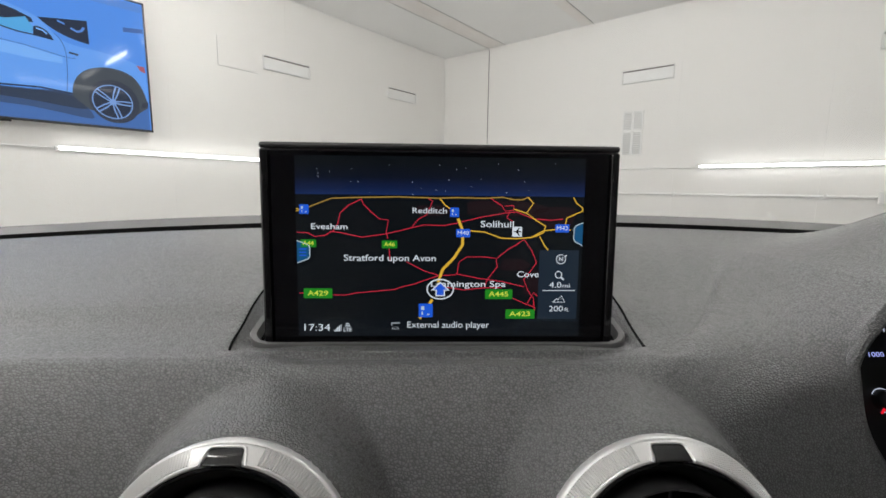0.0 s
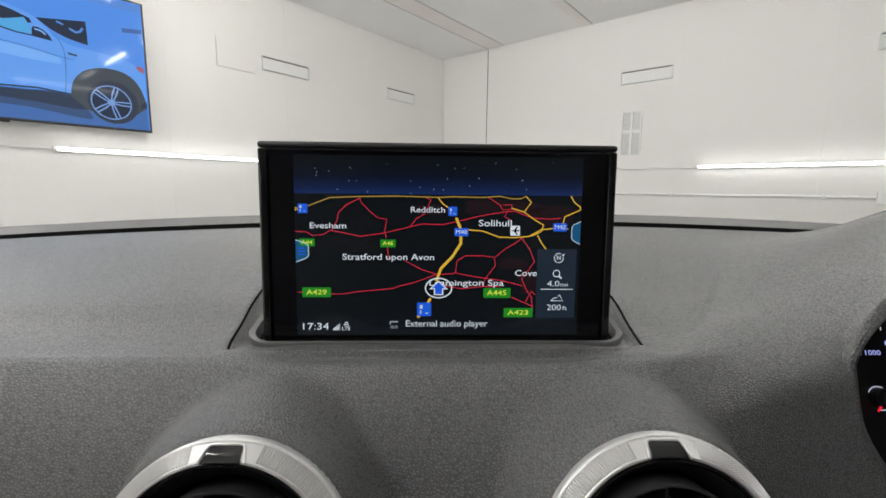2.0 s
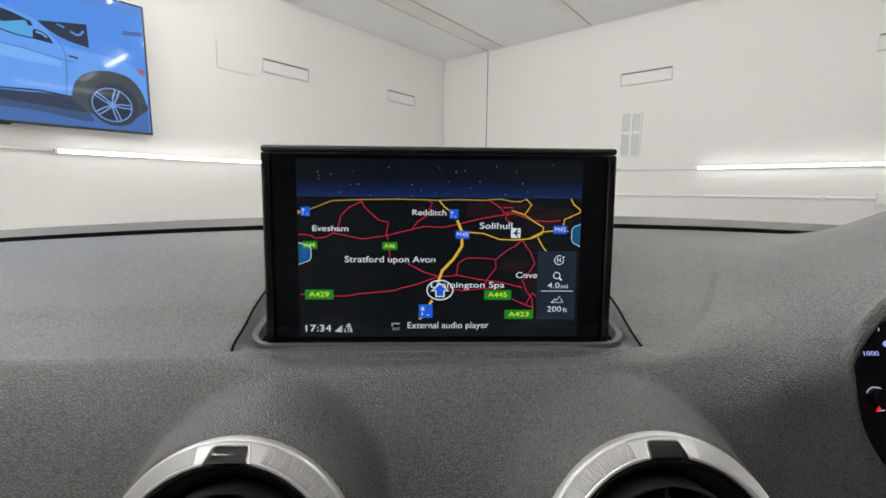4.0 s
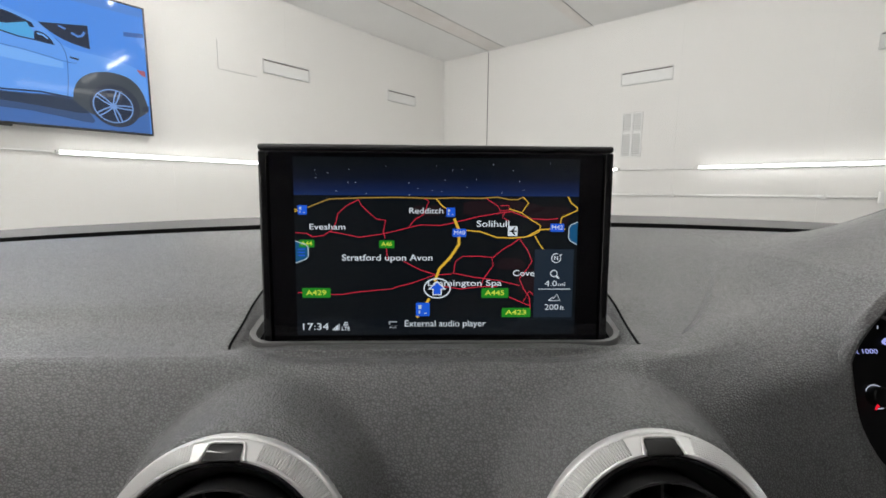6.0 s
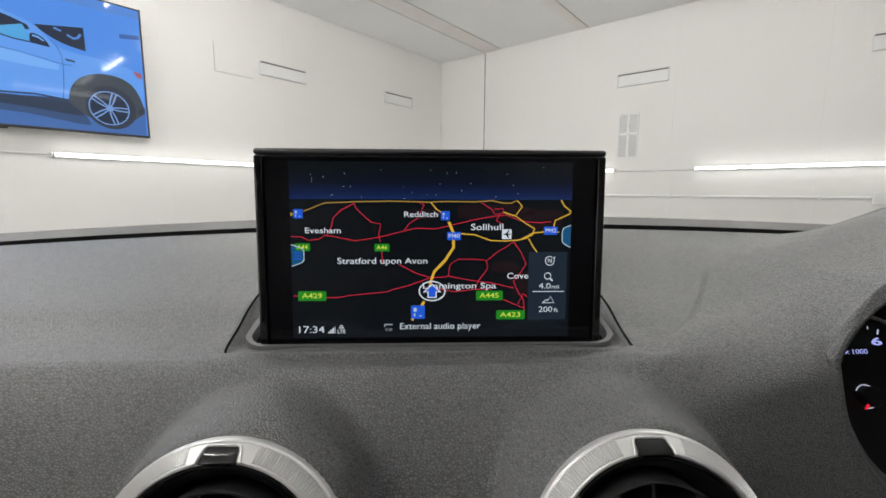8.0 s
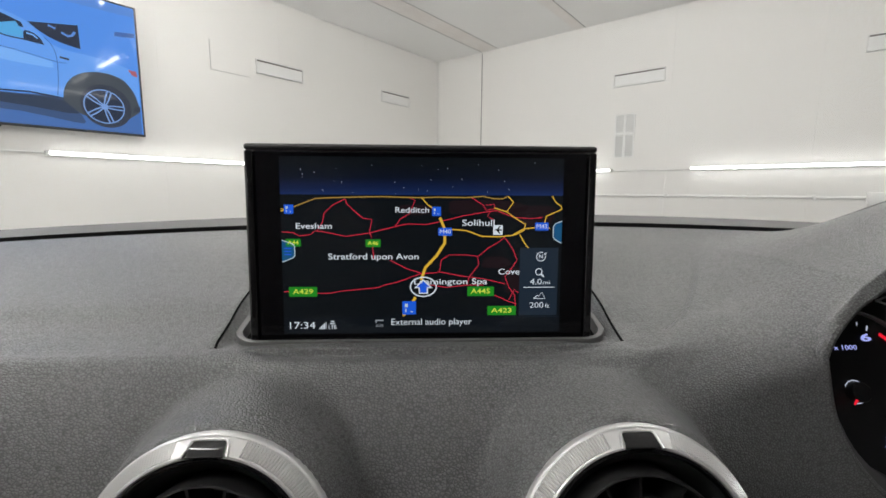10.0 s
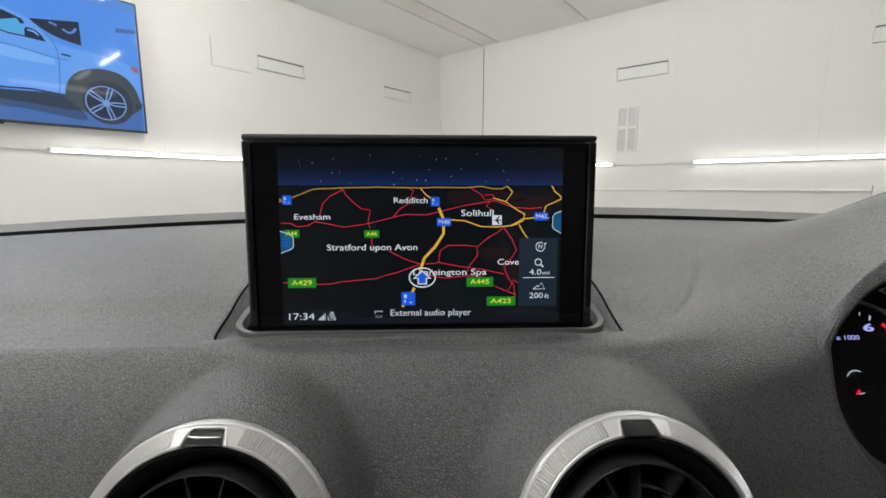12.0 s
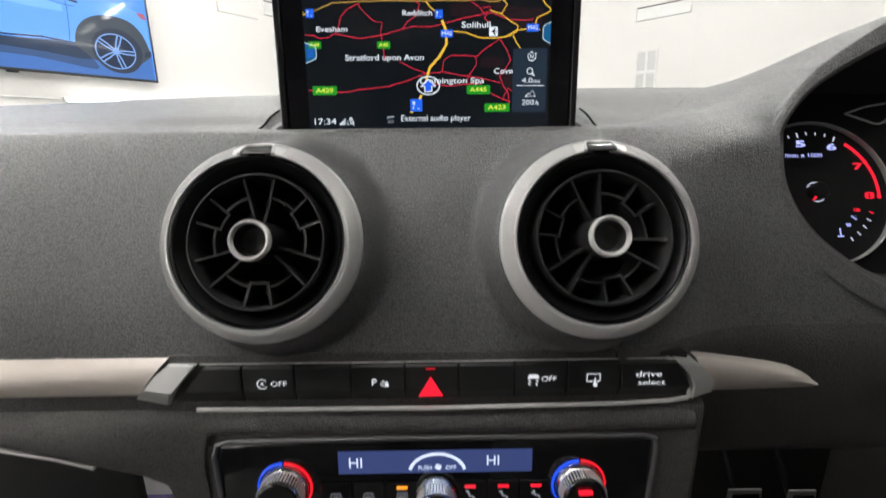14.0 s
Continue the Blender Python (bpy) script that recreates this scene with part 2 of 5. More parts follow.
def ribbon(points, width, z):
    return add_ribbon(bmesh.new(), points, width, z)


def soften(points, steps=4, closed=False):
    """A smooth line through the points."""
    n, out = len(points), []
    P = [Vector(p) for p in points]
    for i in range(n if closed else n - 1):
        if closed:
            a, b, c, d = (P[(i + k) % n] for k in (-1, 0, 1, 2))
        else:
            a, b, c, d = P[max(i - 1, 0)], P[i], P[i + 1], P[min(i + 2, n - 1)]
        for k in range(steps):
            t = k / steps
            out.append(0.5 * (2 * b + (c - a) * t + (2 * a - 5 * b + 4 * c - d) * t * t + (3 * b - a - 3 * c + d) * t ** 3))
    if not closed:
        out.append(P[-1])
    return out


def add_tube(bm, points, radius, seg=8, closed=False):
    """A round bar along 3D points."""
    P = [Vector(p) for p in points]
    n, rings, up = len(P), [], None
    for i in range(n):
        d = (P[(i + 1) % n] - P[i - 1]) if closed else (P[min(i + 1, n - 1)] - P[max(i - 1, 0)])
        d.normalize()
        if up is None:
            up = d.orthogonal()
        up = (up - d * up.dot(d)).normalized()
        side = d.cross(up)
        rings.append([bm.verts.new(P[i] + radius * (math.cos(a) * up + math.sin(a) * side)) for a in (2 * math.pi * k / seg for k in range(seg))])
    for i in range(n if closed else n - 1):
        p, q = rings[i], rings[(i + 1) % n]
        if closed and i == n - 1:
            off = min(range(seg), key=lambda o: (p[0].co - q[o].co).length)
            q = q[off:] + q[:off]
        for k in range(seg):
            bm.faces.new((p[k], p[(k + 1) % seg], q[(k + 1) % seg], q[k]))
    if not closed:
        bm.faces.new(rings[0]), bm.faces.new(rings[-1][::-1])
    return bm


def tube(points, radius, seg=8, closed=False):
    return add_tube(bmesh.new(), points, radius, seg, closed)


def arc(cx, cy, r, a0, a1, n=16):
    return [(cx + r * math.cos(radians(a0 + (a1 - a0) * i / n)), cy + r * math.sin(radians(a0 + (a1 - a0) * i / n))) for i in range(n + 1)]


def rounded(x0, x1, y0, y1, r, n=5):
    return arc(x1 - r, y1 - r, r, 0, 90, n) + arc(x0 + r, y1 - r, r, 90, 180, n) + arc(x0 + r, y0 + r, r, 180, 270, n) + arc(x1 - r, y0 + r, r, 270, 360, n)


def writing(name, text, x, y, z, size, mat, parent, label="", wide=0.0, bold=0.0, align="CENTER"):
    """Words lying in the parent's local xy plane, centred on x, y; wide: their width, where it is known."""
    cu = bpy.data.curves.new(name, "FONT")
    cu.body, cu.size, cu.align_x, cu.align_y, cu.resolution_u, cu.offset = text, size, align, "CENTER", 3, bold
    tmp = bpy.data.objects.new(name, cu)
    me = bpy.data.meshes.new_from_object(tmp)
    bpy.data.objects.remove(tmp)
    xs = [v.co.x for v in me.vertices]
    k = wide / (max(xs) - min(xs)) if wide else 1.0
    me.transform(Matrix.Translation((x, y, z)) @ Matrix.Diagonal((k, 1, 1, 1)))
    me.materials.clear()
    me.materials.append(mat)
    ob = new(name, me)
    ob.parent = parent
    return tagged(ob, label)


# The room: u runs along the far wall, w along the long wall with the television
ROOM = Matrix.Rotation(radians(-41.41), 4, "Z")
U_L, U_R, W_F, W_B, H = -3.968, 3.9, 4.802, -3.6, 2.89
FACE_LONG = ROOM @ Matrix.Translation((U_L, 0, 0)) @ Matrix(((0, 0, 1, 0), (1, 0, 0, 0), (0, 1, 0, 0), (0, 0, 0, 1)))
FACE_FAR = ROOM @ Matrix.Translation((0, W_F, 0)) @ Matrix(((1, 0, 0, 0), (0, 0, -1, 0), (0, 1, 0, 0), (0, 0, 0, 1)))
FACE_OPP = ROOM @ Matrix.Translation((U_R, 0, 0)) @ Matrix(((0, 0, -1, 0), (-1, 0, 0, 0), (0, 1, 0, 0), (0, 0, 0, 1)))
FACE_BACK = ROOM @ Matrix.Translation((0, W_B, 0)) @ Matrix(((-1, 0, 0, 0), (0, 0, 1, 0), (0, 1, 0, 0), (0, 0, 0, 1)))


def wall(name, face, cuts, label):
    """Insulated white wall: a core, and cladding panels with narrow joints. Local x along it, y up, z into the room."""
    ob = thing(name, face, label, "wall", kind="structure")
    part("wall_core", box(cuts[0] - 0.12, cuts[-1] + 0.12, 0, H + 0.1, -0.12, -0.012), PANEL_CORE, ob, smooth=False)
    for a, b in zip(cuts, cuts[1:]):
        part("cladding_panel", box(a + 0.0002, b - 0.0002, 0.002, H - 0.002, -0.012, 0, bevel=0.0006, segments=1), WALL, ob, smooth=False)
    return ob


def steps(a, b, marks, pitch=1.12):
    """Panel joints: the given ones, and regular ones out to both ends."""
    lo, hi = list(marks), list(marks)
    out = list(marks)
    while out[0] - pitch > a + 0.3:
        out.insert(0, out[0] - pitch)
    while out[-1] + pitch < b - 0.3:
        out.append(out[-1] + pitch)
    return [a] + out + [b]


wall("wall_long", FACE_LONG, steps(W_B, W_F, (1.303, 2.36, 3.45)), "white panelled workshop wall with a television and light tubes")
wall("wall_far", FACE_FAR, steps(U_L, U_R, (-3.223, -1.947, -0.968)), "white panelled workshop wall with vents and a grille")
wall("wall_opposite", FACE_OPP, steps(-W_F, -W_B, (0.0,)), "plain white panelled workshop wall")
wall("wall_back", FACE_BACK, steps(-U_R, -U_L, (0.0,)), "plain white panelled workshop wall")

floor = thing("floor", ROOM, "smooth grey epoxy workshop floor", "floor", kind="structure")
part("floor_slab", box(U_L - 0.12, U_R + 0.12, W_B - 0.12, W_F + 0.12, -0.15, 0), FLOOR, floor, smooth=False)

ceiling_bm = box(U_L - 0.12, U_R + 0.12, W_B - 0.12, W_F + 0.12, H, H + 0.12)
ceiling = new("ceiling", finish(ceiling_bm, "ceiling", CEIL, False))
ceiling.matrix_world = ROOM
tagged(ceiling, "white ceiling panels with flat cover strips over the joints", "ceiling", kind="structure")


def trim_line(name, face, x0, x1, y0, y1, depth, mat, label):
    ob = new(name, finish(box(x0, x1, y0, y1, 0.0005, depth, bevel=min(depth, x1 - x0, y1 - y0) * 0.3), name, mat))
    ob.matrix_world = face
    return tagged(ob, label, "trim", kind="structure")


trim_line("trim_1", FACE_FAR, -3.229, -3.219, 0.01, H - 0.015, 0.006, JOINT, "dark upright joint strip in the white wall")
trim_line("trim_2", FACE_LONG, 4.778, 4.797, 0.01, H - 0.002, 0.008, WHITE, "white corner bead between two walls")
trim_line("trim_3", FACE_LONG, W_B + 0.01, W_F - 0.02, H - 0.010, H - 0.002, 0.008, WHITE, "white bead along the top of the wall")
trim_line("trim_4", FACE_FAR, U_L + 0.02, U_R - 0.02, H - 0.008, H - 0.0015, 0.004, WHITE, "thin grey joint along the top of the wall")
CEIL_FACE = ROOM @ Matrix.Translation((0, 0, H)) @ Matrix.Rotation(radians(180), 4, "X")
for k, (a, b) in enumerate(((-3.225, -2.992), (-1.985, -1.872), (-0.75, -0.64), (0.5, 0.61), (1.75, 1.86))):
    trim_line("trim_%d" % (8 + k), CEIL_FACE, a, b, -W_F + 0.02, -W_B, 0.005, STRIP, "flat white cover strip on the ceiling")
for k, (x, w) in enumerate(((-3.2300, 0.011), (-2.988, 0.005), (-1.868, 0.006))):
    trim_line("trim_%d" % (5 + k), CEIL_FACE, x - w / 2, x + w / 2, -W_F + 0.01, -W_B, 0.004, JOINT, "dark joint line beside a ceiling strip")


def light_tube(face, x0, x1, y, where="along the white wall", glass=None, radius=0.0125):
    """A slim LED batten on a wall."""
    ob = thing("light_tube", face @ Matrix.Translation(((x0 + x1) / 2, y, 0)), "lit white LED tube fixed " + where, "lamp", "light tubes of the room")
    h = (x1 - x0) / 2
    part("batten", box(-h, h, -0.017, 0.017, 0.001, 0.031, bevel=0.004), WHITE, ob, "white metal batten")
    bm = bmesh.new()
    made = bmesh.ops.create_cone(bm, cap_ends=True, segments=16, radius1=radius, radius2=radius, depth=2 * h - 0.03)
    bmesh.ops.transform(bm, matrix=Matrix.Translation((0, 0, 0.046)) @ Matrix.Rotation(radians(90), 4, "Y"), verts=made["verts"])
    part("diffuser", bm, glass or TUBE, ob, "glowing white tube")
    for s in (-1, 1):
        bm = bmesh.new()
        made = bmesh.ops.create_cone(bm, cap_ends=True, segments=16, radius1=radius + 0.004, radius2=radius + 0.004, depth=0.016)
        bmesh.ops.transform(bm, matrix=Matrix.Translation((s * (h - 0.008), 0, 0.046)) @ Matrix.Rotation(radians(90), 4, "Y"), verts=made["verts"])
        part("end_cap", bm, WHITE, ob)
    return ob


TUBE_Y = 1.342
for a, b in ((0.575, 2.075), (2.83, 4.33), (-1.68, -0.18)):
    light_tube(FACE_LONG, a, b, TUBE_Y)
for a, b in ((-2.97, -1.487), (-0.752, 0.748), (1.50, 3.0)):
    light_tube(FACE_FAR, a, b, 1.333)
for a, b in ((-4.4, -2.9), (-2.1, -0.6)):
    light_tube(FACE_OPP, a, b, 1.34)

# Tubes under the ceiling; the television mirrors the row at -1.95 and the one at 3.35
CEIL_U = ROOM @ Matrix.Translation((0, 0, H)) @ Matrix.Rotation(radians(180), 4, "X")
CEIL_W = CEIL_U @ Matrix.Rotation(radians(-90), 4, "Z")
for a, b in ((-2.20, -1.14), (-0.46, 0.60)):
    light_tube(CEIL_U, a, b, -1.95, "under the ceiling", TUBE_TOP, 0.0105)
# Unseen tube, added to brighten the upper left of the room
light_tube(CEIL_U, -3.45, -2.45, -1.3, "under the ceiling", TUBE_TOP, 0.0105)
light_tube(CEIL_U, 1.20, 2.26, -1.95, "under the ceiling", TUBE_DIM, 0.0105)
# Unseen tubes over and behind the car, added to light the dash
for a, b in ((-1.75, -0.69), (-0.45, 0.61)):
    light_tube(CEIL_U, a, b, 0.55, "under the ceiling", TUBE_FILL, 0.0105)
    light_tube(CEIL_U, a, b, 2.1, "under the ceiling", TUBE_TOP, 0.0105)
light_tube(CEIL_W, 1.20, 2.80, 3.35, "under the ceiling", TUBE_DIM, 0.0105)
# One more unseen tube, added for fill light
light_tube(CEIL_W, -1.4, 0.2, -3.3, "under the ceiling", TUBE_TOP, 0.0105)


def conduit(face, x0, x1, y, r, label, clips=()):
    ob = thing("conduit", face @ Matrix.Translation((x0, y, 0)), label, "conduit")
    part("pipe", tube([(0, 0, r + 0.002), ((x1 - x0) / 2, 0.001, r + 0.002), (x1 - x0, 0, r + 0.002)], r, 8), WHITE, ob)
    for c in clips:
        part("clip", box(c - x0 - 0.012, c - x0 + 0.012, -r * 2, r * 2, 0.0005, 2.6 * r, bevel=0.002), WHITE, ob)


conduit(FACE_LONG, -0.15, 0.56, 1.345, 0.006, "thin white cable run along the white wall")
conduit(FACE_LONG, 2.09, 2.82, 1.345, 0.006, "thin white cable run along the white wall")
conduit(FACE_FAR, -1.475, -0.765, 1.325, 0.008, "thin white cable run between two light tubes", (-1.206,))
conduit(FACE_FAR, -3.9, 0.512, 1.063, 0.012, "white conduit pipe along the white wall", (-2.2, -0.95, 0.2))
socket = thing("socket_box", FACE_FAR @ Matrix.Translation((0.6, 1.06, 0)), "white surface socket box at the end of a conduit", "socket")
part("back_box", box(-0.085, 0.085, -0.05, 0.05, 0.0005, 0.04, bevel=0.004), WHITE, socket)
part("face_plate", box(-0.08, 0.08, -0.046, 0.046, 0.0402, 0.047, bevel=0.003), WHITE, socket)


def slot_vent(face, x0, x1, y0, y1):
    """A slot with a raised frame and a tilted flap; its shade is drawn with dark strips."""
    ob = thing("wall_vent", face @ Matrix.Translation(((x0 + x1) / 2, (y0 + y1) / 2, 0)), "white letterbox slot vent set in the white wall", "vent", "slot vents in the walls")
    w, h = (x1 - x0) / 2, (y1 - y0) / 2
    # Dark strip on the wall gives the slot its shade by colour
    part("shadow_gap", box(-w + 0.004, w - 0.004, h - 0.018, h - 0.006, 0.0008, 0.006), JOINT, ob, "dark strip drawing the shade in the slot", smooth=False)
    bm = bmesh.new()
    add_box(bm, -w, w, h - 0.006, h, 0.0006, 0.016, bevel=0.001, segments=1)
    add_box(bm, -w, w, -h, -h + 0.008, 0.0006, 0.022, bevel=0.001, segments=1)
    add_box(bm, -w, -w + 0.006, -h + 0.008, h - 0.006, 0.0006, 0.016, bevel=0.001, segments=1)
    add_box(bm, w - 0.006, w, -h + 0.008, h - 0.006, 0.0006, 0.016, bevel=0.001, segments=1)
    part("frame", bm, WHITE, ob)
    flap = box(-w + 0.008, w - 0.008, -h + 0.010, h - 0.020, 0.001, 0.005, bevel=0.001, segments=1)
    bmesh.ops.transform(flap, matrix=Matrix.Rotation(radians(3), 4, "X"), verts=flap.verts)
    part("flap", flap, WHITE, ob)
    # Grey strip painted as the shade below the frame
    part("frame_shadow", box(-w, w, -h - 0.005, -h, 0.0006, 0.003), SHADOW_LINE, ob, smooth=False)


slot_vent(FACE_LONG, 2.115, 2.611, 2.190, 2.317)
slot_vent(FACE_LONG, 3.703, 4.197, 2.190, 2.320)
slot_vent(FACE_FAR, -1.528, -1.033, 2.206, 2.336)
slot_vent(FACE_FAR, 0.398, 0.895, 2.200, 2.328)

hatch = thing("access_panel", FACE_LONG @ Matrix.Translation((1.884, 2.261, 0)), "white access panel with a thin open edge, its shade drawn in grey", "panel")
part("cover", box(-0.172, 0.172, -0.124, 0.124, 0.0006, 0.006, bevel=0.0015, segments=1), WALL, hatch)
# Grey strips colour in the shade along the panel's edge
part("edge_gap", box(-0.178, -0.173, -0.124, 0.124, 0.0006, 0.0022), SHADOW_LINE, hatch, smooth=False)
part("edge_gap", box(-0.178, 0.172, -0.129, -0.125, 0.0006, 0.0022), SHADOW_LINE, hatch, smooth=False)

grille = thing("wall_grille", FACE_FAR @ Matrix.Translation((-1.389, 1.692, 0)), "white framed wall grille with four grey mesh panes", "grille")
bm = bmesh.new()
for x0, x1, y0, y1 in ((-0.104, -0.089, -0.230, 0.230), (0.089, 0.104, -0.230, 0.230), (-0.012, 0.012, -0.230, 0.230), (-0.089, -0.012, 0.216, 0.230), (0.012, 0.089, 0.216, 0.230),
                       (-0.089, -0.012, -0.230, -0.216), (0.012, 0.089, -0.230, -0.216), (-0.089, -0.012, 0.008, 0.040), (0.012, 0.089, 0.008, 0.040)):
    add_box(bm, x0, x1, y0, y1, 0.0006, 0.012, bevel=0.001, segments=1)
part("frame", bm, WHITE, grille)
for x0 in (-0.089, 0.012):
    for y0, y1 in ((-0.216, 0.008), (0.040, 0.216)):
        part("mesh_pane", box(x0, x0 + 0.077, y0, y1, 0.0006, 0.005), GRILLE, grille, "grey mesh pane", smooth=False)
        for k in range(10):
            y = y0 + (k + 0.5) * (y1 - y0) / 10
            part("slat", box(x0, x0 + 0.077, y - 0.003, y + 0.003, 0.005, 0.009), WHITE, grille, smooth=False)

# The television, tipped a little towards the floor
TV_W, TV_H, TV_R, TV_Z = 1.655, 0.931, 1.157, 1.966
tv = thing("television", FACE_LONG @ Matrix.Translation((TV_R - TV_W / 2, TV_Z, 0.075)) @ Matrix.Rotation(radians(0.6), 4, "X"), "large flat television on the wall showing a white car tinted blue", "television")
part("casing", box(-TV_W / 2, TV_W / 2, -TV_H / 2, TV_H / 2, -0.035, 0.0, bevel=0.004), GLOSS_BLACK, tv, "thin black casing")
bm = bmesh.new()
add_box(bm, -TV_W / 2, TV_W / 2, TV_H / 2 - 0.011, TV_H / 2, 0.0002, 0.008, bevel=0.001, segments=1)
add_box(bm, -TV_W / 2, TV_W / 2, -TV_H / 2, -TV_H / 2 + 0.016, 0.0002, 0.008, bevel=0.001, segments=1)
add_box(bm, -TV_W / 2, -TV_W / 2 + 0.011, -TV_H / 2 + 0.016, TV_H / 2 - 0.011, 0.0002, 0.008, bevel=0.001, segments=1)
add_box(bm, TV_W / 2 - 0.011, TV_W / 2, -TV_H / 2 + 0.016, TV_H / 2 - 0.011, 0.0002, 0.008, bevel=0.001, segments=1)
part("bezel", bm, SOFT_BLACK, tv, "narrow black bezel")
part("bracket", box(-0.25, 0.25, -0.2, 0.2, -0.075, -0.036), SOFT_BLACK, tv, smooth=False)
part("sensor", box(0.02 - 0.03, 0.02 + 0.03, -TV_H / 2 - 0.012, -TV_H / 2, -0.02, 0.0, bevel=0.003), SOFT_BLACK, tv)
picture = part("screen", poly([(-TV_W / 2 + 0.011, -TV_H / 2 + 0.016), (TV_W / 2 - 0.011, -TV_H / 2 + 0.016), (TV_W / 2 - 0.011, TV_H / 2 - 0.011), (-TV_W / 2 + 0.011, TV_H / 2 - 0.011)], 0.001), TV_BLUE, tv, "bright blue picture")


def tv_shape(name, points, mat, layer, width=0.0):
    pts = [(w - TV_R + TV_W / 2, z - TV_Z) for w, z in points]
    part(name, ribbon(pts, width, 0.001 + 0.0006 * layer) if width else poly(pts, 0.001 + 0.0006 * layer), mat, picture, smooth=False)


def tv_curve(points, steps=5):
    return [(p.x, p.y) for p in soften([Vector((w, z, 0)) for w, z in points], steps)]


tv_shape("backdrop_band", [(-0.45, 2.33), (1.14, 2.36), (1.14, 2.41), (-0.45, 2.41)], TV_MID, 1)
tv_shape("car_body", tv_curve([(-0.45, 2.27), (0.0, 2.27), (0.30, 2.235), (0.41, 2.213), (0.554, 2.164), (0.645, 2.068), (0.726, 2.035), (0.88, 2.025), (1.02, 2.005), (1.10, 1.975), (1.138, 1.94)], 4) + [(1.138, 1.70), (0.70, 1.71), (0.531, 1.724), (-0.45, 1.70)], TV_PALE, 2)
tv_shape("shoulder_shine", tv_curve([(-0.40, 2.02), (0.384, 1.978), (0.51, 1.966), (0.66, 1.940)], 4) + [(0.66, 1.90), (0.50, 1.90), (0.20, 1.92), (-0.40, 1.95)], TV_SHINE, 3)
tv_shape("studio_floor", [(-0.45, 1.517), (1.138, 1.517), (1.138, 1.70), (0.70, 1.705), (-0.45, 1.69)], TV_FLOOR, 3)
tv_shape("shadow_under_car", tv_curve([(-0.45, 1.705), (0.357, 1.704), (0.529, 1.714), (0.70, 1.707), (0.79, 1.60), (0.79, 1.556), (0.66, 1.572), (0.52, 1.592), (0.347, 1.602), (-0.45, 1.60)], 2), TV_DEEP, 4)
tv_shape("shadow_core", tv_curve([(-0.45, 1.70), (0.36, 1.698), (0.529, 1.708), (0.70, 1.70), (0.77, 1.62), (0.62, 1.625), (0.347, 1.645), (-0.45, 1.65)], 2), TV_GREY, 5)
tv_shape("sill", [(-0.45, 1.716), (0.358, 1.714), (0.531, 1.726), (0.70, 1.712)], TV_DARK, 6, 0.010)
tv_shape("side_window", [(-0.2, 2.215), (0.405, 2.191), (0.453, 2.179), (0.527, 2.151), (0.536, 2.125), (0.40, 2.10), (0.395, 2.09), (-0.2, 2.11)], TV_DARK, 4)
tv_shape("window_sky", [(0.30, 2.10), (0.41, 2.116), (0.501, 2.150), (0.53, 2.095), (0.527, 2.058), (0.458, 2.056), (0.36, 2.07)], TV_SKY, 5)
tv_shape("window_frame", [(0.36, 2.068), (0.458, 2.050), (0.53, 2.049), (0.626, 2.042)], TV_DARK, 6, 0.008)
tv_shape("door_mirror", tv_curve([(0.530, 2.052), (0.534, 2.10), (0.562, 2.106), (0.598, 2.088), (0.622, 2.046), (0.58, 2.045), (0.531, 2.052)], 3)[:-1], TV_DARK, 6)
tv_shape("mirror_shine", [(0.545, 2.092), (0.575, 2.088), (0.597, 2.070)], TV_SHINE, 7, 0.010)
tv_shape("wall_screen", tv_curve([(0.558, 2.165), (0.596, 2.131), (0.657, 2.095), (0.726, 2.072), (0.813, 2.058)], 3) + [(0.811, 2.212), (0.56, 2.166)], TV_DARK, 4)
for pts, wide in (([(0.655, 2.170), (0.692, 2.158)], 0.012), ([(0.72, 2.142), (0.752, 2.126), (0.775, 2.136), (0.792, 2.164)], 0.014)):
    tv_shape("screen_shine", pts, TV_MID, 5, wide)
tv_shape("wheel_arch", tv_curve([(0.693, 1.700), (0.700, 1.760), (0.722, 1.820), (0.765, 1.872), (0.825, 1.907), (0.904, 1.925), (0.992, 1.918), (1.058, 1.884), (1.106, 1.812), (1.133, 1.720)], 4) + [(1.128, 1.675), (1.06, 1.62), (0.93, 1.58), (0.78, 1.62)], TV_HAZED_ARCH, 7)
WHEEL_W, WHEEL_Z = 0.917, 1.690
tv_shape("tyre", [(0.930 + 0.150 * math.cos(a), 1.694 + 0.150 * math.sin(a)) for a in (2 * math.pi * k / 36 for k in range(36))], TV_TYRE, 8)
tv_shape("wheel_well", [(WHEEL_W + 0.122 * math.cos(a), WHEEL_Z + 0.120 * math.sin(a)) for a in (2 * math.pi * k / 36 for k in range(36))], TV_DARK, 9)
for k in range(10):
    a, side = radians(90 + 36 * k), 12 if k % 2 else -12
    b, c = a + radians(side * 0.6), a + radians(side)
    tv_shape("wheel_spoke", [(WHEEL_W + r * math.cos(d), WHEEL_Z + r * math.sin(d)) for r, d in ((0.018, a), (0.060, b), (0.112, c))], TV_SPOKE, 10, 0.009)
tv_shape("wheel_hub", arc(WHEEL_W, WHEEL_Z, 0.022, 0, 360, 16)[:-1], TV_SPOKE, 11)
tv_shape("wheel_rim", [(WHEEL_W + 0.117 * math.cos(a), WHEEL_Z + 0.115 * math.sin(a)) for a in (2 * math.pi * k / 36 for k in range(37))], TV_SPOKE, 10, 0.008)
tv_shape("bumper_lip", [(1.10, 1.712), (1.138, 1.723), (1.136, 1.684), (1.089, 1.672)], TV_TYRE, 9)
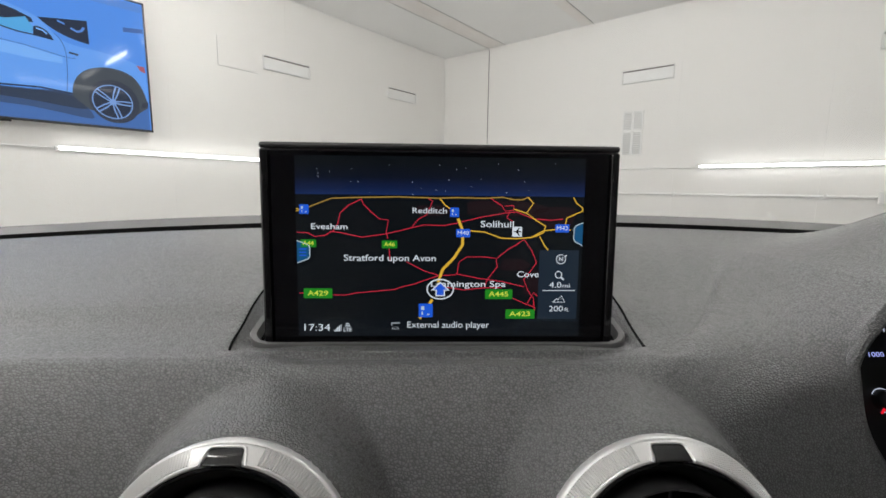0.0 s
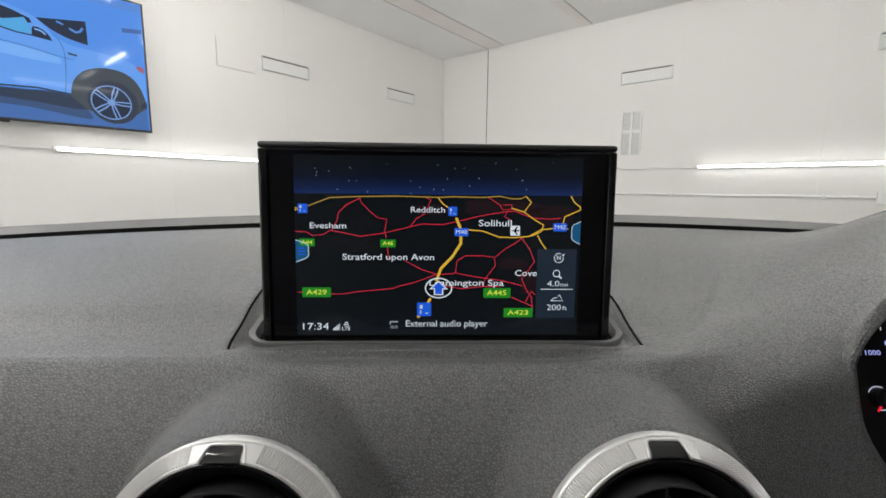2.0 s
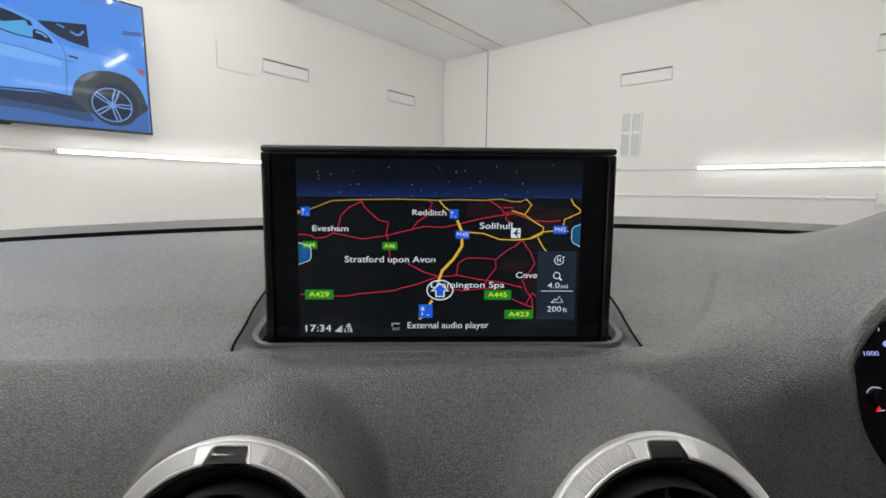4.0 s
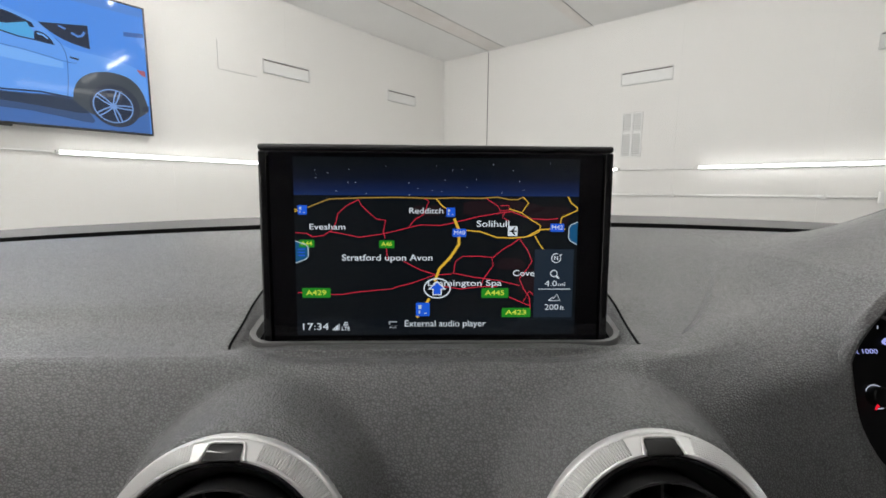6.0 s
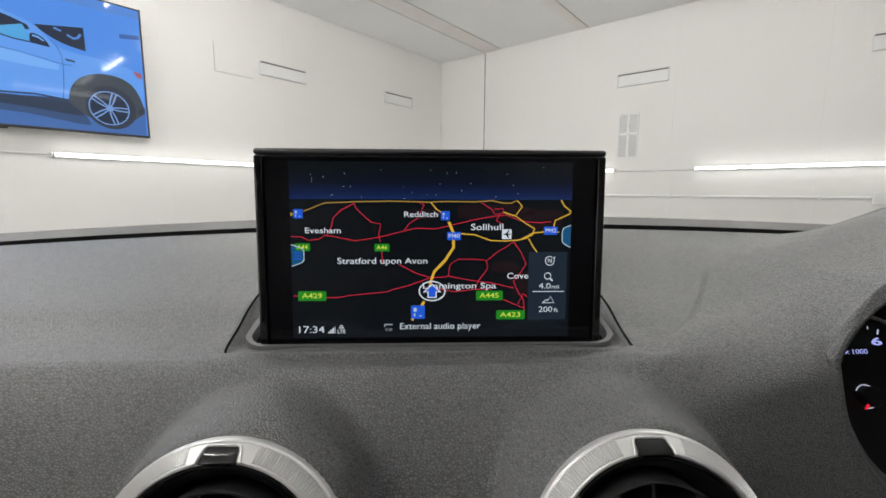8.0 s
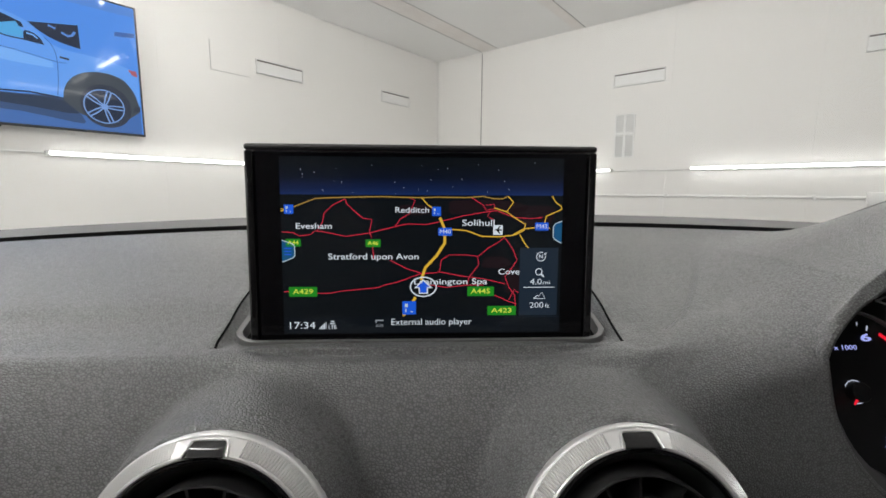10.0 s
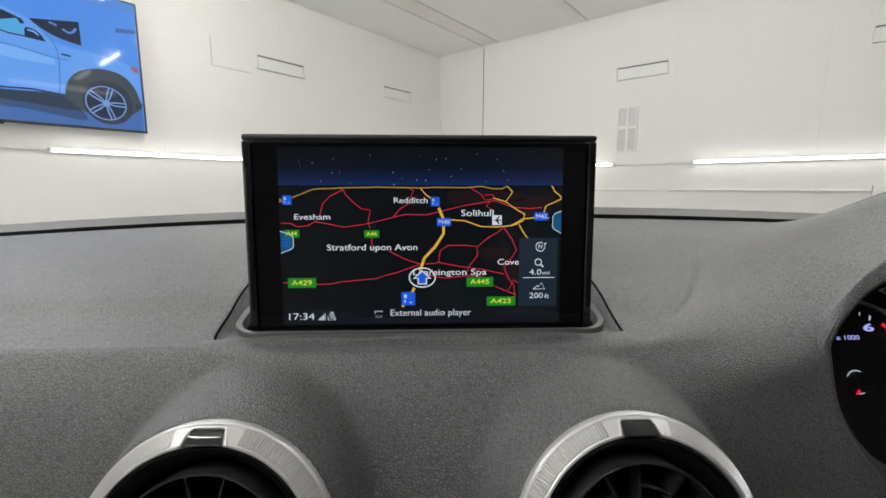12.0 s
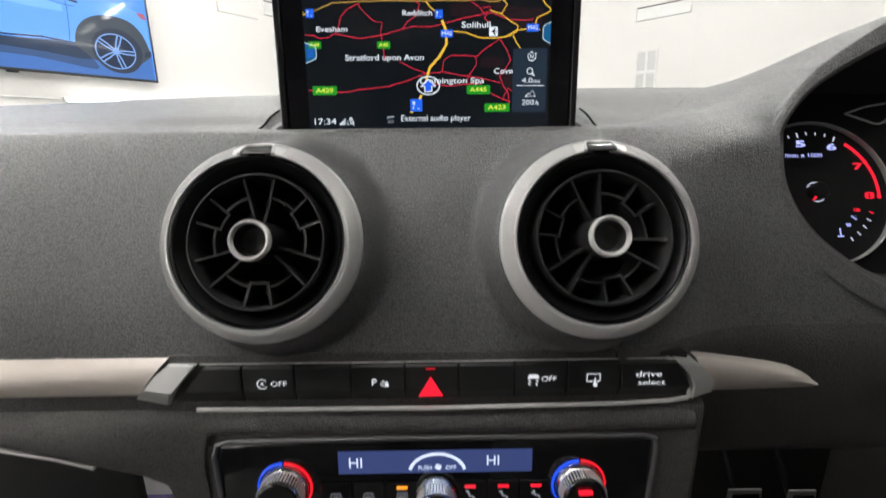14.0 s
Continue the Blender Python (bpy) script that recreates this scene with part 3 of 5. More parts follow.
tv_shape("side_lamp", [(1.079, 1.978), (1.13, 1.976), (1.135, 1.932), (1.104, 1.943)], TV_RED, 8)
tv_shape("wall_light", [(1.017, 2.229), (1.138, 2.246), (1.138, 2.217), (1.016, 2.198)], TV_LINE, 4)
tv_shape("indicator", [(0.699, 1.98), (0.747, 1.974)], TV_TYRE, 4, 0.012)
tv_shape("door_gap", tv_curve([(0.628, 2.087), (0.662, 2.049), (0.682, 1.97), (0.678, 1.836), (0.665, 1.715)]), TV_LINE, 5, 0.004)
tv_shape("body_crease", tv_curve([(-0.40, 2.03), (0.384, 1.984), (0.51, 1.972), (0.672, 1.946), (0.73, 1.947)]), TV_LINE, 5, 0.004)


# The dashboard skin: a profile in y, z for each x, with a pod raised round each air vent and an arch over the dials
def smooth01(t):
    t = np.clip(t, 0, 1)
    return t * t * (3 - 2 * t)


VENT_TILT = 0.2949
VENT_N = np.array((0, -math.cos(VENT_TILT), math.sin(VENT_TILT)))
VENT_C = [np.array((-0.0768, 0.1319, 0.9641)), np.array((0.0805, 0.1319, 0.9641))]
# Heights of the dial hood along its ridge, and farther back
MID_X = (0.0, 0.16, 0.19, 0.207, 0.2235, 0.24, 0.2568, 0.271, 0.282, 0.3015, 0.325, 0.36, 0.46, 0.56, 0.66, 0.75)
MID_Z = (1.0365, 1.036, 1.0362, 1.0395, 1.0465, 1.0565, 1.0658, 1.0730, 1.0780, 1.0868, 1.0950, 1.1040, 1.1140, 1.108, 1.085, 1.05)
BACK_X = (0.0, 0.20, 0.25, 0.293, 0.317, 0.351, 0.384, 0.45, 0.56, 0.75)
BACK_Z = (1.0545, 1.052, 1.0515, 1.055, 1.063, 1.0735, 1.080, 1.086, 1.080, 1.045)
OPEN_X, OPEN_Z, OPEN_A, OPEN_UP, OPEN_LOW = 0.4605, 1.006, 0.2555, 0.096, 0.108
OPEN_LEFT, OPEN_RIGHT = OPEN_X - OPEN_A, OPEN_X + OPEN_A
RECESS_Y = (0.2035, 0.2065, 0.2095, 0.2121, 0.2181, 0.2317, 0.2465, 0.2671, 0.2912, 0.3146, 0.36)
RECESS_X = (0.06, 0.0941, 0.1082, 0.1243, 0.1394, 0.1554, 0.1691, 0.1854, 0.2039, 0.2214, 0.25)


def far_edge(x):
    return 0.412 - 0.24 * x * x, 1.0639 - 0.058 * x * x + 0.0115 * x


def opening(x):
    """Lower and upper edge of the hole over the dials; closed to a line outside it."""
    k = math.sqrt(max(0.0, 1 - ((x - OPEN_X) / OPEN_A) ** 2))
    shut = float(smooth01((x - 0.10) / (OPEN_LEFT - 0.10)))
    mid = float(np.interp(x, MID_X, MID_Z))
    return max(0.912, 0.976 + 0.018 * shut - OPEN_LOW * k), min(0.9965 + 0.0135 * shut + OPEN_UP * k ** 1.2, mid - 0.006)


def recess(x, y):
    """The shallow sunken field of the dash top, round the display."""
    d = y - float(np.interp(x, RECESS_X, RECESS_Y))
    k = float(smooth01((x - 0.100) / 0.03))
    lid = float(1 - smooth01((abs(x) - 0.066) / 0.034))
    sunken = (0.0030 - 0.0018 * lid + 0.0030 * k) * min(max(d / (0.0032 + 0.0040 * k), 0.0), 1.0) * float(1 - smooth01((y - 0.275) / 0.08))
    # In front of the display's lid the face lies lower and meets it in a small riser
    front = 0.0044 * lid * float(smooth01((y - 0.189) / 0.0135)) * float(1 - smooth01((y - 0.2028) / 0.0012))
    return max(sunken, front)


def profile(x):
    """Knots of the dash from the switch strip up over its edge to the windscreen."""
    t = float(smooth01((x - 0.095) / 0.10))
    fy, fz = far_edge(x)
    mix = lambda a, b: a + (b - a) * t
    side = 0.24 * x * x
    bed = float(smooth01((abs(x) - 0.1065) / 0.006))
    tb, tc = float(smooth01((x - 0.112) / 0.07)), float(smooth01((x - 0.166) / 0.06))
    blend = lambda a, b, k: a + (b - a) * k
    zl, zu = opening(x)
    mid, back = float(np.interp(x, MID_X, MID_Z)), float(np.interp(x, BACK_X, BACK_Z))
    fall = 0.0115 * x - 0.058 * x * x if x < 0 else 0.0
    mid, back = mid + 0.55 * fall, back + 1.05 * fall
    up = lambda k: zu + (mid - zu) * k
    face = lambda z: mix(float(np.interp(z, (0.902, 0.935, 0.968, 0.998, 1.005), (0.138, 0.1445, 0.158, 0.176, 0.1815))), float(np.interp(z, (0.902, 0.94, 0.97, 1.0, 1.01, 1.06), (0.1685, 0.172, 0.178, 0.1865, 0.190, 0.198))))
    z1, z2 = 0.902 + (zl - 0.902) / 3, 0.902 + (zl - 0.902) * 2 / 3
    knots = [
        (face(0.902), 0.902), (face(z1), z1), (face(z2), z2), (face(zl), zl), (face(zu), zu), (mix(0.1890, 0.2020), mix(1.0130, up(0.36))), (blend(0.1955, 0.2160, tb), blend(1.0174, up(0.59), tb)), (blend(0.204, 0.2340, tb), blend(1.0184, up(0.78), tb)),
        (blend(0.234, 0.2555, tc), blend(1.0168 + 0.008 * bed, up(0.915), tc)), (mix(0.262, 0.277) - 0.3 * side * (1 - t), mid - 0.010 * (1 - bed)),
        (mix(0.335, 0.345) - 0.6 * side * (1 - 0.5 * t), back), (fy, fz)]
    return soften(knots, 10)


def sunk(x, pts):
    """The profile with the sunken field pressed into it."""
    return [(p[0], p[1] - recess(x, p[0])) if i > 44 else p for i, p in enumerate(pts)]


def raise_pods(p):
    for c in VENT_C:
        rel = p - c
        h = float(rel @ VENT_N)
        r = float(np.linalg.norm(rel - h * VENT_N))
        if r < 0.085:
            top = 0.0006 - 2.9 * max(0.0, r - 0.0482) - 0.0012 * float(smooth01((r - 0.0462) / 0.003))
            k = 0.008
            q = min(max(0.5 + 0.5 * (top - h) / k, 0), 1)
            p = p + VENT_N * (h * (1 - q) + top * q + k * q * (1 - q) - h)
    return p


dash = thing("dashboard", Matrix.Translation((0, 0, 0)), "dark grey grained dashboard with raised vent pods and dial hood", "dashboard")
xs = np.concatenate([np.arange(-0.74, -0.20, 0.012), np.arange(-0.20, 0.1, 0.0025), np.arange(0.1, 0.235, 0.00125), np.arange(0.235, 0.34, 0.0025), np.arange(0.34, 0.741, 0.01)])
bm = bmesh.new()
grid = []
base = np.array([[(p[0], p[1]) for p in profile(float(x))] for x in xs])
# The sweep from the dash top up to the dial hood is one soft surface
ease = smooth01((xs - 0.118) / 0.05)[:, None] * smooth01((np.arange(base.shape[1]) - 47) / 10)[None, :] * smooth01((base.shape[1] - 1 - np.arange(base.shape[1])) / 8)[None, :]
for k in range(60):
    mean = base.copy()
    mean[1:-1] = (base[:-2] + base[2:]) / 2
    mean[:, 1:-1] = (mean[:, :-2] + mean[:, 2:]) / 4 + mean[:, 1:-1] / 2
    base = base + (mean - base) * ease[:, :, None]
fine = np.concatenate([np.arange(0, 68), np.arange(68, 92, 0.25), np.arange(92, base.shape[1])])
for x, line in zip(xs, base):
    line = np.stack([np.interp(fine, np.arange(len(line)), line[:, k]) for k in (0, 1)], 1)
    col = [raise_pods(np.array((x, p[0], p[1]))) for p in sunk(float(x), line)]
    grid.append([bm.verts.new(p) for p in col])
for a, b in zip(grid, grid[1:]):
    for j in range(len(a) - 1):
        m = (a[j].co + b[j + 1].co) / 2
        if 30 <= j < 40 and OPEN_LEFT < m.x < OPEN_RIGHT:
            continue
        near = False
        for c in VENT_C:
            rel = np.array(m) - c
            h = float(rel @ VENT_N)
            near |= np.linalg.norm(rel - h * VENT_N) < 0.0435
        if not near:
            bm.faces.new((a[j], b[j], b[j + 1], a[j + 1]))
bmesh.ops.delete(bm, geom=[v for v in bm.verts if not v.link_faces], context="VERTS")
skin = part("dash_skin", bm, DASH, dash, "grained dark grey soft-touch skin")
skin.data.set_sharp_from_angle(angle=radians(180))


def on_dash(x, y, lift=0.0):
    """A point on the upper dash at x, y."""
    pts = sunk(x, profile(x))
    best = min(range(len(pts) - 1), key=lambda i: 0 if (i > 60 and pts[i][0] <= y <= pts[i + 1][0]) else 1 + abs(pts[i][0] - y))
    a, b = pts[best], pts[best + 1]
    k = (y - a[0]) / (b[0] - a[0])
    return (x, y, a[1] + (b[1] - a[1]) * k + lift)


# Rolled rim of the dial opening and its dark tunnel
span = [OPEN_X - OPEN_A * math.cos(math.pi * i / 48) for i in range(49)]
rim = [Vector((x, profile(x)[30][0] + 0.003, profile(x)[30][1])) for x in span]
rim += [Vector((x, profile(x)[40][0] + 0.003, profile(x)[40][1])) for x in span[-2:0:-1]]
RIM_N = len(rim)
bm = bmesh.new()
rows = [[bm.verts.new((OPEN_X + (p.x - OPEN_X) * k, p.y + y, OPEN_Z + (p.z - OPEN_Z) * k)) for p in rim] for y, k in ((-0.0034, 1.001), (-0.0020, 0.992), (0.0010, 0.980), (0.0055, 0.966), (0.012, 0.952), (0.022, 0.940))]
for p, q in zip(rows, rows[1:]):
    for i in range(RIM_N):
        bm.faces.new((p[i], p[(i + 1) % RIM_N], q[(i + 1) % RIM_N], q[i]))
part("hood_edge", tube(rim, 0.0030, 10, True), DASH, dash, "rolled edge of the dial hood")
part("hood_rim", bm, LIP_GREY, dash, "rolled dark rim round the dials")
bm = bmesh.new()
rows = []
for y, k in ((0.020, 0.942), (0.028, 0.938), (0.280, 0.92), (0.292, 0.88)):
    rows.append([bm.verts.new((OPEN_X + (p.x - OPEN_X) * k, y if y > 0.1 else p.y + y, OPEN_Z + (p.z - OPEN_Z) * k)) for p in rim])
for p, q in zip(rows, rows[1:]):
    for i in range(RIM_N):
        bm.faces.new((p[i], p[(i + 1) % RIM_N], q[(i + 1) % RIM_N], q[i]))
bm.faces.new(rows[-1])
part("hood_tunnel", bm, SOFT_BLACK, dash, "matt black tunnel behind the rim")

# The far edge: dark gap, grey strip under the glass, and the dotted band
edge = [(x, *far_edge(x)) for x in np.linspace(-0.74, 0.74, 75)]
part("edge_roll", tube([(x, y + 0.001, z - 0.0035) for x, y, z in edge], 0.0035, 8), DASH, dash)
bm = bmesh.new()
rows = [[bm.verts.new((x, y + a, z + b)) for a, b in ((0.001, -0.008), (0.014, -0.0095), (0.030, -0.0075), (0.0355, 0.0020))] for x, y, z in edge]
for a, b in zip(rows, rows[1:]):
    for j in range(3):
        bm.faces.new((a[j], b[j], b[j + 1], a[j + 1]))
part("edge_gap", bm, GAP_BLACK, dash, "black rubber gap strip at the glass")

# Panel seams beside the display
for side in (-1, 1):
    line = soften([Vector(on_dash(side * x, y, 0.0001)) for x, y in ((0.1092, 0.2110), (0.1108, 0.2180), (0.1120, 0.2350), (0.1122, 0.2500), (0.1122, 0.2680))], 10)
    part("lid_seam", tube(line, 0.0007, 6), GAP_BLACK, dash, "thin dark panel seam")

# Lower parts: leather roll below the switches, knee panel, console surround
bm = bmesh.new()
rows = []
for x in np.concatenate([np.linspace(-0.74, -0.24, 20), np.linspace(-0.23, 0.148, 110)]):
    low = float(np.interp(x, (-0.74, -0.23, -0.18, -0.15, -0.123, -0.1185), (0.872, 0.855, 0.842, 0.834, 0.834, 0.8562)))
    k = float(smooth01((x + 0.158) / 0.016)) * float(1 - smooth01((x + 0.1225) / 0.003))
    back = 0.0045 * float(smooth01((x + 0.16) / 0.04)) + 0.006 * float(smooth01((x - 0.140) / 0.008))
    pts = [(0.152, 0.8765), (0.138 + back, 0.8730), (0.1300 + back, 0.8672), (0.1280 + back, 0.5 * (0.867 + low)), (0.1305 + back - 0.0030 * k, low + 0.002), (0.142 + 0.5 * back * (1 - k) - 0.0098 * k, low - 0.003 - 0.004 * k), (0.20 - 0.0678 * k, low - 0.004 - 0.016 * k)]
    rows.append([bm.verts.new((x, p[0], p[1])) for p in soften(pts, 5)])
for a, b in zip(rows, rows[1:]):
    for j in range(len(a) - 1):
        bm.faces.new((a[j], b[j], b[j + 1], a[j + 1]))
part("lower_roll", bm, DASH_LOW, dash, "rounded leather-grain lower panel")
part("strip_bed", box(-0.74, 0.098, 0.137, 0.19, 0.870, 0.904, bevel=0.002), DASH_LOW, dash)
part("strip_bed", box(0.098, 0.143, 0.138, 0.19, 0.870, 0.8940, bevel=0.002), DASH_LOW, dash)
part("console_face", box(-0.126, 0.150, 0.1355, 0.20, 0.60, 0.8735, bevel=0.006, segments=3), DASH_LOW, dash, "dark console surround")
bm = bmesh.new()
rows = []
for z in np.linspace(0.852, 0.62, 24):
    xl = min(-0.1265, -0.1500 + 0.62 * max(0.0, 0.8385 - float(z)))
    rows.append([bm.verts.new((x, y, z)) for x, y in soften([(-0.1175, 0.1338), (-0.1215, 0.1334), (xl + 0.004, 0.1334), (xl + 0.0005, 0.1365), (xl, 0.145), (xl + 0.006, 0.20)], 4)])
for a, b in zip(rows, rows[1:]):
    for j in range(len(a) - 1):
        bm.faces.new((a[j], b[j], b[j + 1], a[j + 1]))
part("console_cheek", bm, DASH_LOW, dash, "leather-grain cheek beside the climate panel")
bm = bmesh.new()
rows = []
for x in np.concatenate([np.linspace(0.098, 0.2, 20), np.linspace(0.22, 0.74, 20)]):
    rows.append([bm.verts.new((x, y, z)) for y, z in soften([(profile(float(x))[0][0] + 0.0005, 0.9035), (profile(float(x))[0][0] - 0.002, 0.89), (0.170, 0.86), (0.184, 0.82), (0.205, 0.785), (0.26, 0.78)], 5)])
for a, b in zip(rows, rows[1:]):
    for j in range(len(a) - 1):
        bm.faces.new((a[j], b[j], b[j + 1], a[j + 1]))
# The darker skin here imitates the shade on the wheel side
part("knee_panel", bm, DASH_LOW, dash, "knee panel under the wheel side, its shade put into a darker skin")
lip = [(x, 0.1325, z - 0.0015) for x, z in ((-0.74, 0.872), (-0.45, 0.8625), (-0.30, 0.8575), (-0.23, 0.8545), (-0.20, 0.8478), (-0.182, 0.8420))]
part("glovebox_lip", tube(lip, 0.0014, 8), SATIN, dash, "thin bright edge of the glove box")
part("glovebox_lid", box(-0.74, -0.1825, 0.158, 0.165, 0.60, 0.853, bevel=0.003), SOFT_BLACK, dash, "dark glove box lid")


# The pop-up display: a slab standing in a tray
DISPLAY = Matrix(((1, 0, 0, 0), (0, 0.0404, -0.9992, 0.2255), (0, 0.9992, 0.0404, 1.0188), (0, 0, 0, 1)))
display = thing("infotainment_display", DISPLAY, "black pop-up car display standing upright, showing a night road map", "display")
part("housing", box(-0.0963, 0.0963, -0.02, 0.1008, -0.0125, 0.0, bevel=0.0042, segments=4), GLOSS_BLACK, display, "glossy black rounded housing")
part("top_cap", box(-0.0966, 0.0966, 0.1010, 0.1045, -0.0128, 0.0006, bevel=0.0015, segments=3), SOFT_BLACK, display, "matt dark grey top edge")
for s in (-1, 1):
    part("side_rail", box(s * 0.0936 - 0.0022, s * 0.0936 + 0.0022, -0.02, 0.1006, 0.0002, 0.0022, bevel=0.001, segments=3), GLOSS_BLACK, display, "glossy black side rail")
part("front_glass", box(-0.0906, 0.0906, -0.02, 0.1004, 0.0002, 0.0014, bevel=0.0005, segments=1), SCREEN_OFF, display, "black front glass")
lit = part("lit_area", poly([(-0.0775, 0.0), (0.0775, 0.0), (0.0775, 0.0975), (-0.0775, 0.0975)], 0.00155), BACKLIT, display, "night map on a nearly black ground", False)
L1, L2, L3, L4, L5 = 0.00162, 0.00169, 0.00176, 0.00183, 0.00190


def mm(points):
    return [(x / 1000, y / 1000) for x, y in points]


def lit_part(name, bm, mat):
    return part(name, bm, mat, lit, smooth=False)


def lit_box(name, x0, x1, y0, y1, z, mat, r=0.0):
    return lit_part(name, poly(mm(rounded(x0, x1, y0, y1, r) if r else [(x0, y0), (x1, y0), (x1, y1), (x0, y1)]), z), mat)


lit_box("sky_glow", -77.4, 77.4, 77.2, 96.0, L1, NIGHT)
lit_box("status_bar", -77.4, 77.4, 0.1, 9.3, L1, BAR_DARK)
for x, y in ((-66, 90.5), (-65.2, 88.3), (-65.4, 86.6), (-59, 89), (-54.6, 79.5), (-48.3, 84), (-44.4, 84), (-47.6, 91), (-38.5, 78.3), (-15.6, 84), (-10.8, 81), (-15.4, 77.6), (-1, 93), (8, 91),
             (13, 91.5), (16, 82), (21, 86), (30, 94), (35, 79), (44.5, 85), (41, 91), (47, 80.4), (-3, 80), (2, 79.6), (4, 85.5), (61, 95), (-28, 93)):
    lit_part("star", poly(arc(x / 1000, y / 1000, 0.00022, 0, 360, 6)[:-1], L2), STAR)
for cx, cy, rx, ry in ((33, 70.5, 22, 5), (62, 66, 12, 7), (50, 30, 6, 9), (40, 40, 8, 4), (-5, 69, 9, 3.5)):
    lit_part("town_patch", poly([((cx + rx * math.cos(a) * (1 + 0.15 * math.sin(3 * a + cx))) / 1000, (cy + ry * math.sin(a) * (1 + 0.2 * math.cos(2 * a))) / 1000) for a in (2 * math.pi * k / 24 for k in range(24))], L1 + 0.00003), TOWN_RED)


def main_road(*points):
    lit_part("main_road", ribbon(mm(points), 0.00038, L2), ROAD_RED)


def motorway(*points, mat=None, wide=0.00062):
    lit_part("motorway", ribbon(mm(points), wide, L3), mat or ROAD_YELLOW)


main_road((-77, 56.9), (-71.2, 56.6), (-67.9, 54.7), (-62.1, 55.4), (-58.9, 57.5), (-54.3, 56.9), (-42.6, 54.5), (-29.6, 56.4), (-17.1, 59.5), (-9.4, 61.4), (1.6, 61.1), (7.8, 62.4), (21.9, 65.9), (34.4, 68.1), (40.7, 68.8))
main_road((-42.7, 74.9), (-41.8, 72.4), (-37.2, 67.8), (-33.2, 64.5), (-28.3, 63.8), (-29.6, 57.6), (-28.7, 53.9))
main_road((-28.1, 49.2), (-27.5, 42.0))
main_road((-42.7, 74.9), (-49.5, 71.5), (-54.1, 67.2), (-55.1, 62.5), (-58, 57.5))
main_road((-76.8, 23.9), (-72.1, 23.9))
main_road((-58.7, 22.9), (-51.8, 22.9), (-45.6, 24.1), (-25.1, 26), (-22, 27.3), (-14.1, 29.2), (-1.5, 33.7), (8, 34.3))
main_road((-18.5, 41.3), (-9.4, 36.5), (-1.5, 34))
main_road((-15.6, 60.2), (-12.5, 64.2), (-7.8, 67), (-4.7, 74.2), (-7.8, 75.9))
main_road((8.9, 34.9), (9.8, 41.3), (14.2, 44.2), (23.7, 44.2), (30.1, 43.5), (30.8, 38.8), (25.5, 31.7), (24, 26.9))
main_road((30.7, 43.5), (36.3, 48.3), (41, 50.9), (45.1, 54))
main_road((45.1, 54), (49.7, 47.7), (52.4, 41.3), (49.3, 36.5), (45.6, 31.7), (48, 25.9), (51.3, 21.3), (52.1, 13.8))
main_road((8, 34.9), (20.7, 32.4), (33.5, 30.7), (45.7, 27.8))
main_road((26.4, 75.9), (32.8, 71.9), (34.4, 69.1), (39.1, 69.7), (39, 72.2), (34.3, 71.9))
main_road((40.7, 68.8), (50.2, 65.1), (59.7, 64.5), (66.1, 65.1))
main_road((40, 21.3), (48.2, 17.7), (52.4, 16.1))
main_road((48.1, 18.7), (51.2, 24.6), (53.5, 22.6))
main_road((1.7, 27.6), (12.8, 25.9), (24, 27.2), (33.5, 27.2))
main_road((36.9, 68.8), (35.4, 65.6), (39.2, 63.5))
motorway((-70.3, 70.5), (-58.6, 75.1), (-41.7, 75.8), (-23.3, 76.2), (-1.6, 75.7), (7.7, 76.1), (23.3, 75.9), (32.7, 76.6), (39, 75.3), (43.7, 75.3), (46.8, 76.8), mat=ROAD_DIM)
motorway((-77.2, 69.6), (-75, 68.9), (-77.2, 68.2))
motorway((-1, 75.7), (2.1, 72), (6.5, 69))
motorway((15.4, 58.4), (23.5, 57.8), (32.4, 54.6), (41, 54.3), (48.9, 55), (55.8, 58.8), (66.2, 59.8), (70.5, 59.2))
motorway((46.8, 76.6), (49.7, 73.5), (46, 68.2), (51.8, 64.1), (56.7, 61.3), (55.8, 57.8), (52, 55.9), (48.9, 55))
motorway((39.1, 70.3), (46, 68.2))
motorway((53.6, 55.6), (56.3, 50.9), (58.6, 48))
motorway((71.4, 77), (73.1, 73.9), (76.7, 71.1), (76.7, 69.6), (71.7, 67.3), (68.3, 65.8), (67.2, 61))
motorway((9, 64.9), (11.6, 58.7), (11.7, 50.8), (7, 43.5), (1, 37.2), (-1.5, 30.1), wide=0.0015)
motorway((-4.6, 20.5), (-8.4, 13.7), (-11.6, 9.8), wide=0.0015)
for text, x, y, w, h in (("Redditch", -6.3, 68.9, 18.4, 3.6), ("Evesham", -59.8, 60, 19.3, 3.6), ("Solihull", 30.4, 61.9, 18.0, 4.1), ("Stratford upon Avon", -27.5, 43.2, 49.5, 4.0),
                         ("Leamington Spa", 15.0, 29.1, 41.0, 3.9), ("Cove", 47.8, 34.6, 12.0, 3.9)):
    writing("place_name", text, x / 1000, y / 1000, L4, 1.2 * h / 1000, TEXT, lit, wide=w / 1000, bold=0.00003)
